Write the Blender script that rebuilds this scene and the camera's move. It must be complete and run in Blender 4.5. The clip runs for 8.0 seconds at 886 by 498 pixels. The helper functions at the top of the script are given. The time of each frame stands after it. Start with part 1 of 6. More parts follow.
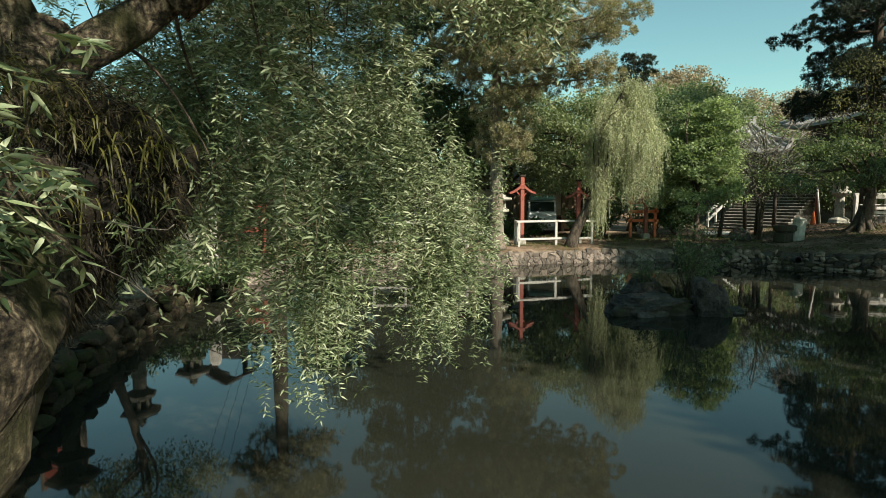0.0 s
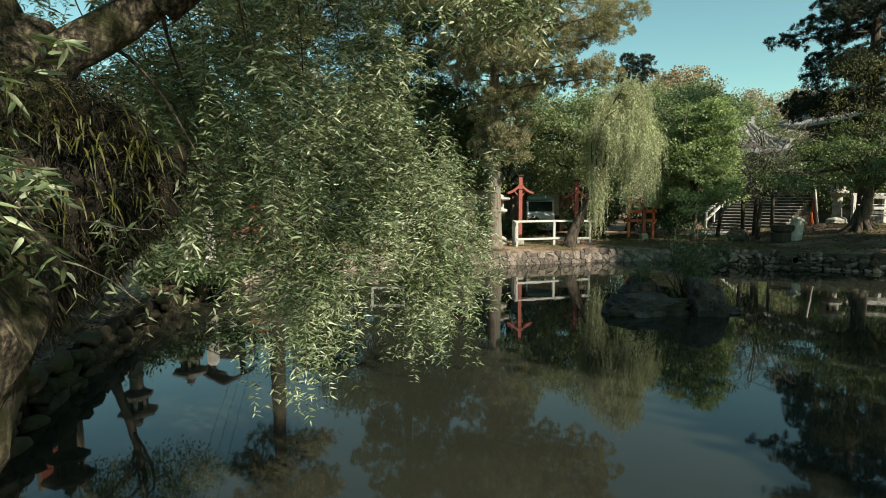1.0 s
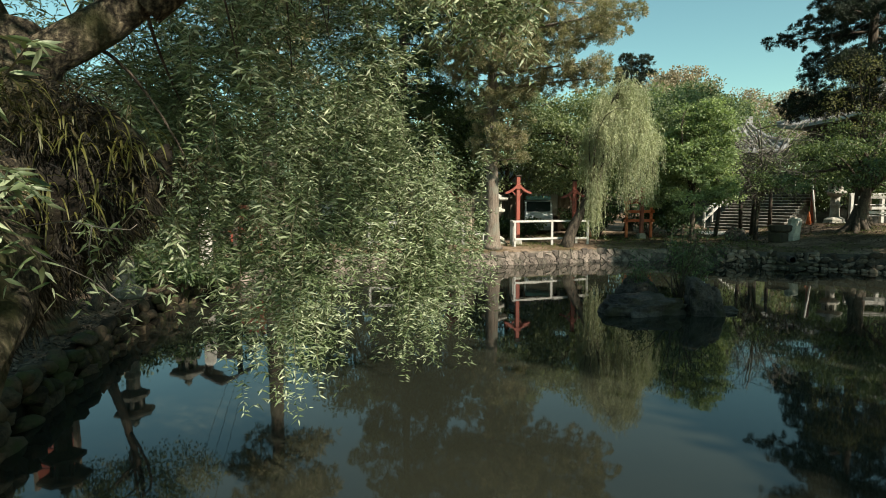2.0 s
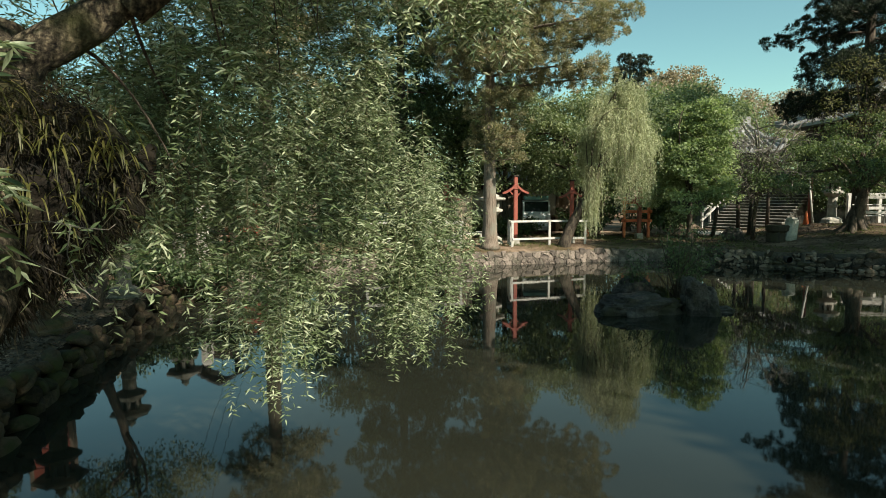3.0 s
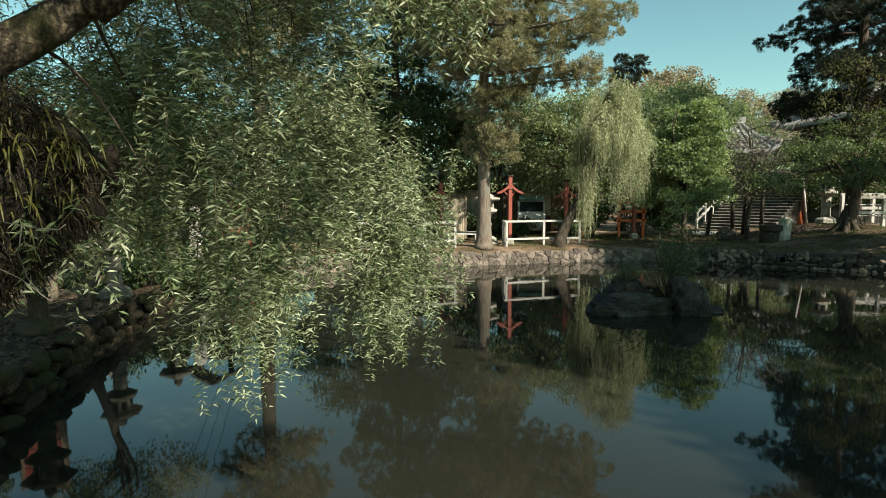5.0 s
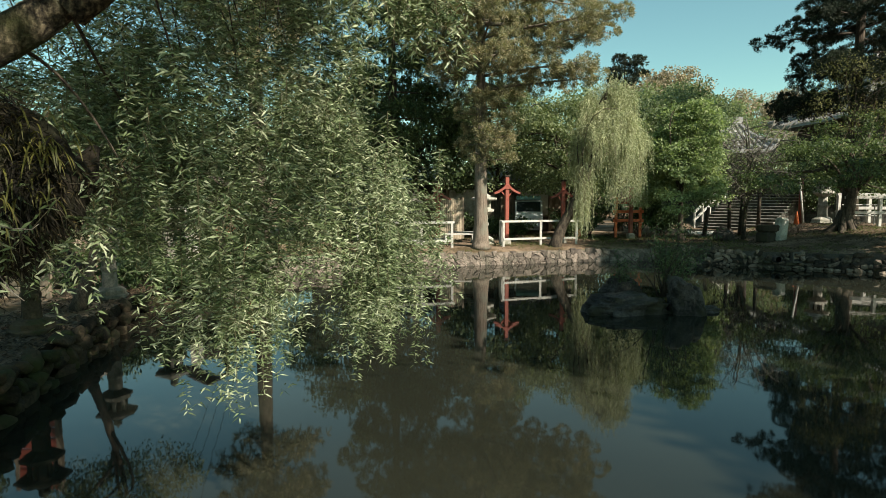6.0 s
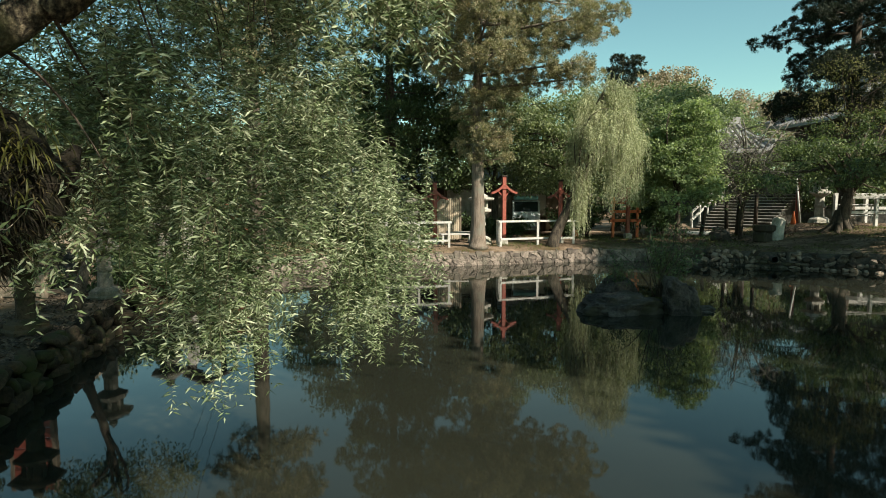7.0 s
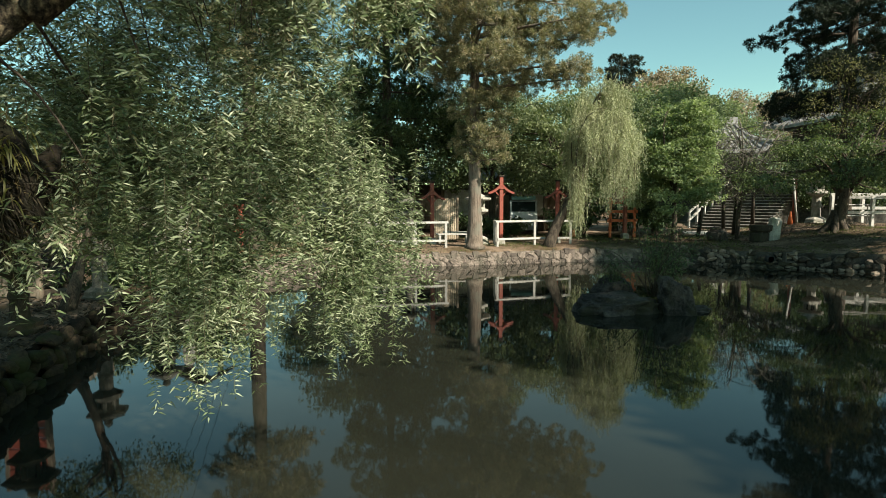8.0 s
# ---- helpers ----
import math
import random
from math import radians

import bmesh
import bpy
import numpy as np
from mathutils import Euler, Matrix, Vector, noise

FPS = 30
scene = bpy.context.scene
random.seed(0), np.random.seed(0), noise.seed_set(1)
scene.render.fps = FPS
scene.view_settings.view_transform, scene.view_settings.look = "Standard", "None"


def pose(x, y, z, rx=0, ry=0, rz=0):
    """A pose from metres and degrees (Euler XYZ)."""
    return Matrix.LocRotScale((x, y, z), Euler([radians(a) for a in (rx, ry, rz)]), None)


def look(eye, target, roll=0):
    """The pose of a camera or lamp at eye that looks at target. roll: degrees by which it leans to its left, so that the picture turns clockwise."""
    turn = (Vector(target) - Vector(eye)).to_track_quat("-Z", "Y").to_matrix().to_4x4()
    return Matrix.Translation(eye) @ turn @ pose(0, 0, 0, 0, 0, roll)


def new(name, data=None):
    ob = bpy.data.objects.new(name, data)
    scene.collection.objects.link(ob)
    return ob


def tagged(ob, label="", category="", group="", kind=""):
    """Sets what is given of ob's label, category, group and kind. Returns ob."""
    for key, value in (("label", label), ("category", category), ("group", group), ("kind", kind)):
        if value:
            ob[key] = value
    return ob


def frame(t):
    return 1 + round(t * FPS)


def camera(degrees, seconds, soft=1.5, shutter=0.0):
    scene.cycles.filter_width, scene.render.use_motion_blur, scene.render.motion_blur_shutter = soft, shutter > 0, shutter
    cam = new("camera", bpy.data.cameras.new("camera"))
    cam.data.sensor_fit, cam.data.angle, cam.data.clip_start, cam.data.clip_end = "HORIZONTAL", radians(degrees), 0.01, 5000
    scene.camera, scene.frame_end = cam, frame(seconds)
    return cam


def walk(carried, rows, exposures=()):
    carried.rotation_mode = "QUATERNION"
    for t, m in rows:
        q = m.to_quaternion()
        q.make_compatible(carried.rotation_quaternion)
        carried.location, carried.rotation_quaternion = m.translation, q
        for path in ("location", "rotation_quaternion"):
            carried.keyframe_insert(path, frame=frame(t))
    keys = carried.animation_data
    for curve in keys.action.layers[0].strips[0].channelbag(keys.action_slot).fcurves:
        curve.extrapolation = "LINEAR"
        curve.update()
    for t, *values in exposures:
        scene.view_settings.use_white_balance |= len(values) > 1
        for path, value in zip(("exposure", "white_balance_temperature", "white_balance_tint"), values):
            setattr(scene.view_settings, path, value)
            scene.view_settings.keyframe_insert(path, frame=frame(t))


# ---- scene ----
# ---------------------------------------------------------------- camera and walk
cam = camera(76.2, 8.0, soft=0.9)
TIMES = (0.0, 0.5, 1.0, 1.5, 3.0, 3.5, 4.0, 4.5, 6.0, 6.5, 7.0, 7.5, 8.0)
ALONG = (0.0, 0.044, 0.093, 0.143, 0.310, 0.374, 0.440, 0.505, 0.720, 0.790, 0.857, 0.927, 1.0)
walk(cam, [(t, pose(0.54 * (s - 0.5), -0.064 * (s - 0.5), 2.70, 84.70, 0.19, -0.83 * (s - 0.5)))
           for t, s in zip(TIMES, ALONG)])

# ---------------------------------------------------------------- world and sun
SUN_AZ, SUN_EL = 134.0, 38.0      # clockwise from +y, and above the horizon
world = bpy.data.worlds.new("sky")
scene.world = world
world.use_nodes = True
wn, wl = world.node_tree.nodes, world.node_tree.links
wn.clear()
sky = wn.new("ShaderNodeTexSky")
sky.sky_type = "NISHITA"
sky.sun_disc = False
sky.sun_elevation, sky.sun_rotation = radians(SUN_EL), radians(SUN_AZ)
sky.air_density, sky.dust_density, sky.ozone_density = 1.0, 0.35, 1.2
tint = wn.new("ShaderNodeMix")
tint.data_type, tint.blend_type = "RGBA", "MULTIPLY"
tint.inputs["Factor"].default_value = 1.0
tint.inputs["B"].default_value = (0.765, 1.0, 0.73, 1)
bg = wn.new("ShaderNodeBackground")
bg.inputs["Strength"].default_value = 0.090
wo = wn.new("ShaderNodeOutputWorld")
wl.new(sky.outputs[0], tint.inputs["A"])
wl.new(tint.outputs["Result"], bg.inputs["Color"])
wl.new(bg.outputs[0], wo.inputs[0])

sun = new("sun", bpy.data.lights.new("sun", "SUN"))
sun.data.energy, sun.data.angle, sun.data.color = 5.0, radians(0.6), (1.0, 0.915, 0.76)
sx, sy, sz = (math.sin(radians(SUN_AZ)) * math.cos(radians(SUN_EL)), math.cos(radians(SUN_AZ)) * math.cos(radians(SUN_EL)), math.sin(radians(SUN_EL)))
sun.matrix_world = look((60 * sx, 60 * sy, 60 * sz), (0, 0, 0))
scene.view_settings.exposure = 1.04


# ---------------------------------------------------------------- materials
def nodes_of(name):
    m = bpy.data.materials.new(name)
    m.use_nodes = True
    nt = m.node_tree
    return m, nt.nodes, nt.links, nt.nodes["Principled BSDF"], nt.nodes["Material Output"]


def ramp_of(n, stops):
    r = n.new("ShaderNodeValToRGB")
    e = r.color_ramp.elements
    while len(e) < len(stops):
        e.new(0.5)
    for k, (p, c) in zip(e, stops):
        k.position, k.color = p, (*c, 1)
    return r


def surface(name, dark, light, rough=0.8, scale=3.0, fine=40.0, bump=0.4, stain=None, stain_scale=0.8, metal=0.0, stretch=(1, 1, 1), per_object=0.0):
    """Two-scale noise between two colours, stains of a third, grain relief."""
    m, n, l, b, out = nodes_of(name)
    tc = n.new("ShaderNodeTexCoord")
    mp = n.new("ShaderNodeMapping")
    mp.inputs["Scale"].default_value = stretch
    geo = n.new("ShaderNodeNewGeometry")
    l.new(geo.outputs["Position"], mp.inputs[0])
    n1, n2 = n.new("ShaderNodeTexNoise"), n.new("ShaderNodeTexNoise")
    for t, s in ((n1, scale), (n2, fine)):
        t.inputs["Scale"].default_value, t.inputs["Detail"].default_value, t.inputs["Roughness"].default_value = s, 6, 0.65
        l.new(mp.outputs[0], t.inputs["Vector"])
    add = n.new("ShaderNodeMath")
    add.operation = "MULTIPLY_ADD"
    add.inputs[1].default_value, = (0.45,)
    l.new(n2.outputs[0], add.inputs[0])
    half = n.new("ShaderNodeMath")
    half.operation = "MULTIPLY"
    half.inputs[1].default_value = 0.6
    l.new(n1.outputs[0], half.inputs[0])
    l.new(half.outputs[0], add.inputs[2])
    src = add.outputs[0]
    if per_object:
        oi = n.new("ShaderNodeObjectInfo")
        po = n.new("ShaderNodeMath")
        po.operation = "MULTIPLY_ADD"
        po.inputs[1].default_value = per_object
        l.new(oi.outputs["Random"], po.inputs[0])
        sh = n.new("ShaderNodeMath")
        sh.operation = "SUBTRACT"
        sh.inputs[1].default_value = per_object / 2
        l.new(src, sh.inputs[0])
        l.new(sh.outputs[0], po.inputs[2])
        src = po.outputs[0]
    r = ramp_of(n, [(0.43, dark), (0.63, light)])
    l.new(src, r.inputs[0])
    col = r.outputs[0]
    if stain:
        n3 = n.new("ShaderNodeTexNoise")
        n3.inputs["Scale"].default_value, n3.inputs["Detail"].default_value = stain_scale, 7
        n3.inputs["Roughness"].default_value = 0.7
        l.new(geo.outputs["Position"], n3.inputs["Vector"])
        r3 = ramp_of(n, [(0.48, (0, 0, 0)), (0.60, (1, 1, 1))])
        l.new(n3.outputs[0], r3.inputs[0])
        mx = n.new("ShaderNodeMix")
        mx.data_type = "RGBA"
        l.new(r3.outputs[0], mx.inputs["Factor"])
        l.new(col, mx.inputs["A"])
        mx.inputs["B"].default_value = (*stain, 1)
        col = mx.outputs["Result"]
    l.new(col, b.inputs["Base Color"])
    b.inputs["Roughness"].default_value, b.inputs["Metallic"].default_value = rough, metal
    if bump:
        bp = n.new("ShaderNodeBump")
        bp.inputs["Strength"].default_value, bp.inputs["Distance"].default_value = min(1, bump * 1.3), 0.035
        l.new(src, bp.inputs["Height"])
        l.new(bp.outputs[0], b.inputs["Normal"])
    return m


def leafy(name, dark, mid, light, rough=0.45, through_light=0.35, patch=1.2):
    """Leaves: one colour an island, patches over the crown, light through the blade."""
    m, n, l, b, out = nodes_of(name)
    geo = n.new("ShaderNodeNewGeometry")
    nz = n.new("ShaderNodeTexNoise")
    nz.inputs["Scale"].default_value, nz.inputs["Detail"].default_value = patch, 3
    l.new(geo.outputs["Position"], nz.inputs["Vector"])
    a = n.new("ShaderNodeMath")
    a.operation = "MULTIPLY_ADD"
    a.inputs[1].default_value = 0.6
    l.new(geo.outputs["Random Per Island"], a.inputs[0])
    c = n.new("ShaderNodeMath")
    c.operation = "MULTIPLY_ADD"
    c.inputs[1].default_value, c.inputs[2].default_value = 0.85, -0.22
    l.new(nz.outputs[0], c.inputs[0])
    l.new(c.outputs[0], a.inputs[2])
    r = ramp_of(n, [(0.1, dark), (0.5, mid), (0.95, light)])
    l.new(a.outputs[0], r.inputs[0])
    l.new(r.outputs[0], b.inputs["Base Color"])
    b.inputs["Roughness"].default_value, b.inputs["Specular IOR Level"].default_value = rough, 0.32
    tr = n.new("ShaderNodeBsdfTranslucent")
    br = n.new("ShaderNodeMix")
    br.data_type, br.blend_type = "RGBA", "MULTIPLY"
    br.inputs["Factor"].default_value = 1.0
    br.inputs["B"].default_value = (1.08, 1.18, 0.68, 1)
    l.new(r.outputs[0], br.inputs["A"])
    l.new(br.outputs["Result"], tr.inputs["Color"])
    mix = n.new("ShaderNodeMixShader")
    mix.inputs[0].default_value = through_light
    l.new(b.outputs[0], mix.inputs[1])
    l.new(tr.outputs[0], mix.inputs[2])
    l.new(mix.outputs[0], out.inputs[0])
    return m


def furrowed(name, crack, mid, ridge, moss_tone, scale):
    """Furrowed bark: dark cracks between plates, pale worn ridges, patches of moss."""
    m, n, l, b, out = nodes_of(name)
    geo = n.new("ShaderNodeNewGeometry")
    warp = n.new("ShaderNodeTexNoise")
    warp.inputs["Scale"].default_value, warp.inputs["Detail"].default_value = 9.0, 4
    l.new(geo.outputs["Position"], warp.inputs["Vector"])
    mixv = n.new("ShaderNodeMix")
    mixv.data_type = "VECTOR"
    mixv.inputs["Factor"].default_value = 0.035
    l.new(geo.outputs["Position"], mixv.inputs["A"])
    l.new(warp.outputs["Color"], mixv.inputs["B"])
    mp = n.new("ShaderNodeMapping")
    mp.inputs["Rotation"].default_value, mp.inputs["Scale"].default_value = (0, radians(-40), 0), (1.0, 1.0, 0.22)
    l.new(mixv.outputs["Result"], mp.inputs[0])
    vo = n.new("ShaderNodeTexVoronoi")
    vo.feature = "DISTANCE_TO_EDGE"
    vo.inputs["Scale"].default_value = scale
    l.new(mp.outputs[0], vo.inputs["Vector"])
    fine = n.new("ShaderNodeTexNoise")
    fine.inputs["Scale"].default_value, fine.inputs["Detail"].default_value, fine.inputs["Roughness"].default_value = 70.0, 6, 0.7
    l.new(geo.outputs["Position"], fine.inputs["Vector"])
    add = n.new("ShaderNodeMath")
    add.operation = "MULTIPLY_ADD"
    add.inputs[1].default_value = 0.75
    l.new(fine.outputs[0], add.inputs[0])
    soft = n.new("ShaderNodeMath")
    soft.operation = "MULTIPLY"
    soft.inputs[1].default_value = 0.55
    l.new(vo.outputs["Distance"], soft.inputs[0])
    l.new(soft.outputs[0], add.inputs[2])
    r = ramp_of(n, [(0.32, crack), (0.47, mid), (0.64, ridge)])
    l.new(add.outputs[0], r.inputs[0])
    pz = n.new("ShaderNodeTexNoise")
    pz.inputs["Scale"].default_value, pz.inputs["Detail"].default_value = 4.0, 6
    l.new(geo.outputs["Position"], pz.inputs["Vector"])
    pr = ramp_of(n, [(0.46, (0, 0, 0)), (0.60, (1, 1, 1))])
    l.new(pz.outputs[0], pr.inputs[0])
    mx = n.new("ShaderNodeMix")
    mx.data_type = "RGBA"
    l.new(pr.outputs[0], mx.inputs["Factor"])
    l.new(r.outputs[0], mx.inputs["A"])
    mx.inputs["B"].default_value = (*moss_tone, 1)
    l.new(mx.outputs["Result"], b.inputs["Base Color"])
    b.inputs["Roughness"].default_value = 0.92
    bp = n.new("ShaderNodeBump")
    bp.inputs["Strength"].default_value, bp.inputs["Distance"].default_value = 1.0, 0.05
    l.new(add.outputs[0], bp.inputs["Height"])
    l.new(bp.outputs[0], b.inputs["Normal"])
    return m


def murky_water():
    m, n, l, b, out = nodes_of("pond_water")
    geo = n.new("ShaderNodeNewGeometry")
    n1 = n.new("ShaderNodeTexNoise")
    n1.inputs["Scale"].default_value, n1.inputs["Detail"].default_value = 0.35, 5
    l.new(geo.outputs["Position"], n1.inputs["Vector"])
    r = ramp_of(n, [(0.3, (0.0125, 0.0138, 0.0100)), (0.7, (0.0195, 0.0205, 0.0145))])
    l.new(n1.outputs[0], r.inputs[0])
    l.new(r.outputs[0], b.inputs["Base Color"])
    b.inputs["Roughness"].default_value, b.inputs["IOR"].default_value = 0.032, 1.42
    n2 = n.new("ShaderNodeTexNoise")
    n2.inputs["Scale"].default_value, n2.inputs["Detail"].default_value = 1.6, 2
    l.new(geo.outputs["Position"], n2.inputs["Vector"])
    bp = n.new("ShaderNodeBump")
    bp.inputs["Strength"].default_value, bp.inputs["Distance"].default_value = 0.045, 0.03
    l.new(n2.outputs[0], bp.inputs["Height"])
    l.new(bp.outputs[0], b.inputs["Normal"])
    return m


def plain(name, colour, rough=0.5, metal=0.0):
    return surface(name, tuple(c * 0.8 for c in colour), tuple(min(1, c * 1.1) for c in colour), rough, 2.0, 25.0, 0.15, metal=metal)


M_WATER = murky_water()
M_DIRT = surface("bank_earth", (0.085, 0.055, 0.034), (0.28, 0.205, 0.145), 0.95, 0.9, 14.0, 0.6, stain=(0.085, 0.060, 0.032), stain_scale=0.6)
M_STONE = surface("wall_stone", (0.082, 0.067, 0.057), (0.225, 0.182, 0.152), 0.9, 2.5, 28.0, 0.6, stain=(0.12, 0.105, 0.083), stain_scale=2.2, per_object=0.4)
M_RUBBLE = surface("dark_rubble_stone", (0.045, 0.036, 0.028), (0.23, 0.182, 0.14), 0.9, 2.5, 28.0, 0.6, stain=(0.06, 0.056, 0.035), stain_scale=1.5, per_object=0.45)
M_JOINT = surface("wall_joint_earth", (0.085, 0.068, 0.051), (0.19, 0.152, 0.118), 0.95, 4.0, 30.0, 0.5)
# mossy stone, base colour lowered to hold the west bank's shade
M_SHADED_MOSSROCK = surface("shaded_mossy_bank_stone", (0.010, 0.008, 0.005), (0.066, 0.048, 0.030), 0.95, 2.2, 22.0, 0.8, stain=(0.030, 0.034, 0.012), stain_scale=1.8, per_object=0.2)
# on risers and terrace this dark tone carries their shade
M_DARKSTONE = surface("dark_terrace_stone", (0.03, 0.028, 0.024), (0.11, 0.10, 0.085), 0.95, 1.5, 22.0, 0.5)
M_ROCK = surface("pond_rock", (0.014, 0.012, 0.011), (0.085, 0.072, 0.062), 0.8, 1.8, 16.0, 0.9, stain=(0.030, 0.028, 0.016), stain_scale=1.6)
M_LANTERN = surface("lantern_granite", (0.24, 0.225, 0.20), (0.48, 0.45, 0.39), 0.88, 3.0, 60.0, 0.4, stain=(0.20, 0.20, 0.15), stain_scale=2.2)
M_LANTERN_OLD = surface("mossy_lantern_granite", (0.06, 0.058, 0.048), (0.20, 0.185, 0.15), 0.92, 3.0, 50.0, 0.5, stain=(0.055, 0.056, 0.038), stain_scale=2.0)
M_WHITEWOOD = surface("weathered_white_paint", (0.36, 0.345, 0.315), (0.60, 0.58, 0.54), 0.7, 3.0, 40.0, 0.25, stain=(0.33, 0.31, 0.28), stain_scale=3.0)
M_RED = surface("vermilion_paint", (0.19, 0.040, 0.025), (0.33, 0.080, 0.050), 0.55, 3.0, 40.0, 0.2, stain=(0.20, 0.06, 0.04), stain_scale=3.0)
M_ORANGE = surface("orange_red_paint", (0.50, 0.10, 0.03), (0.66, 0.17, 0.06), 0.55, 3.0, 40.0, 0.2)
M_OLDWOOD = surface("weathered_wood", (0.10, 0.075, 0.05), (0.26, 0.21, 0.155), 0.85, 2.0, 30.0, 0.5, stretch=(3, 3, 0.4))
M_DARKWOOD = surface("dark_timber", (0.025, 0.02, 0.016), (0.075, 0.058, 0.045), 0.8, 2.0, 30.0, 0.4, stretch=(3, 3, 0.4))
M_TANSLAT = surface("sunbleached_slats", (0.30, 0.24, 0.17), (0.50, 0.42, 0.31), 0.85, 2.0, 30.0, 0.4, stretch=(3, 3, 0.3))
M_CONCRETE = surface("pale_concrete", (0.42, 0.40, 0.36), (0.62, 0.59, 0.53), 0.9, 1.5, 35.0, 0.3, stain=(0.28, 0.26, 0.22), stain_scale=1.2)
M_TILE = surface("grey_roof_tile", (0.10, 0.105, 0.11), (0.30, 0.30, 0.30), 0.5, 1.2, 20.0, 0.3, stain=(0.16, 0.15, 0.13), stain_scale=1.0)
M_WHITECAR = plain("white_car_paint", (0.55, 0.57, 0.57), 0.35)
M_GLASS = plain("dark_window_glass", (0.02, 0.028, 0.03), 0.08)
M_TURQUOISE = plain("turquoise_sheet", (0.20, 0.42, 0.44), 0.5)
M_RUBBER = plain("tyre_rubber", (0.025, 0.025, 0.025), 0.8)
M_METAL = plain("galvanised_steel", (0.26, 0.25, 0.235), 0.65, 0.2)
M_WIRE = plain("black_cable", (0.03, 0.03, 0.03), 0.6)
M_BARK_WILLOW = furrowed("willow_bark", (0.012, 0.010, 0.008), (0.082, 0.066, 0.044), (0.29, 0.235, 0.155), (0.045, 0.046, 0.016), 36.0)
# near-black: deep shade under the ferns and behind stones put into colour
M_SHADE_BLACK = surface("near_black_shade", (0.003, 0.0026, 0.002), (0.017, 0.013, 0.008), 0.95, 7.0, 60.0, 1.0, stain=(0.015, 0.015, 0.007), stain_scale=6.0)
M_BARK_CEDAR = surface("cedar_bark", (0.085, 0.066, 0.05), (0.25, 0.20, 0.16), 0.92, 5.0, 40.0, 0.9, stain=(0.16, 0.15, 0.12), stain_scale=1.5, stretch=(3, 3, 0.25))
M_BARK = surface("tree_bark", (0.025, 0.020, 0.016), (0.11, 0.088, 0.066), 0.92, 5.0, 40.0, 0.8, stretch=(2, 2, 0.5))
M_TWIG = surface("bare_twigs", (0.05, 0.044, 0.037), (0.20, 0.18, 0.15), 0.9, 5.0, 40.0, 0.4)
M_STEM = plain("willow_twig", (0.075, 0.065, 0.032), 0.7)
M_WILLOW = leafy("willow_leaf", (0.016, 0.029, 0.011), (0.112, 0.150, 0.064), (0.42, 0.45, 0.31), 0.52, 0.15, 2.2)
M_WILLOW_FAR = leafy("far_willow_leaf", (0.22, 0.24, 0.138), (0.35, 0.37, 0.222), (0.46, 0.47, 0.30), 0.7, 0.3, 0.8)
M_FERN = leafy("fern_frond", (0.014, 0.020, 0.005), (0.058, 0.062, 0.015), (0.28, 0.25, 0.065), 0.5, 0.35, 3.0)
M_MOSS = leafy("moss_tuft", (0.008, 0.009, 0.004), (0.026, 0.022, 0.008), (0.085, 0.065, 0.022), 0.8, 0.2, 4.0)
M_CEDAR = leafy("cedar_spray", (0.055, 0.070, 0.040), (0.225, 0.220, 0.128), (0.48, 0.38, 0.26), 0.75, 0.38, 0.7)
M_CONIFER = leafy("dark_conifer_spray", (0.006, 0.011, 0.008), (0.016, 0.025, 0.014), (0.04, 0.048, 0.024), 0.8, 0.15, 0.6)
M_MAPLE = leafy("maple_leaf", (0.085, 0.120, 0.055), (0.205, 0.265, 0.125), (0.38, 0.43, 0.23), 0.6, 0.45, 0.8)
M_GREEN = leafy("broad_leaf", (0.072, 0.100, 0.054), (0.172, 0.212, 0.112), (0.31, 0.34, 0.185), 0.6, 0.42, 0.5)
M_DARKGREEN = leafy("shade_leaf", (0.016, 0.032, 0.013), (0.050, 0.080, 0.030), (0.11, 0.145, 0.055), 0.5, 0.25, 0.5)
M_OAK = leafy("spreading_tree_leaf", (0.024, 0.040, 0.018), (0.080, 0.115, 0.048), (0.23, 0.27, 0.11), 0.55, 0.35, 0.6)
M_YELLOWGREEN = leafy("young_leaf", (0.075, 0.080, 0.030), (0.15, 0.150, 0.062), (0.23, 0.21, 0.095), 0.75, 0.3, 0.8)
M_BROWNLEAF = leafy("budding_brown_leaf", (0.185, 0.150, 0.105), (0.30, 0.245, 0.175), (0.40, 0.33, 0.24), 0.7, 0.3, 0.3)
M_GRASS = leafy("bank_grass", (0.04, 0.055, 0.015), (0.09, 0.11, 0.03), (0.17, 0.165, 0.06), 0.6, 0.3, 0.8)


for _m in (M_ROCK, M_SHADED_MOSSROCK, M_DIRT, M_STONE, M_RUBBLE, M_SHADE_BLACK, M_BARK, M_BARK_WILLOW, M_BARK_CEDAR, M_DARKSTONE, M_DARKWOOD):
    _m.node_tree.nodes["Principled BSDF"].inputs["Specular IOR Level"].default_value = 0.2


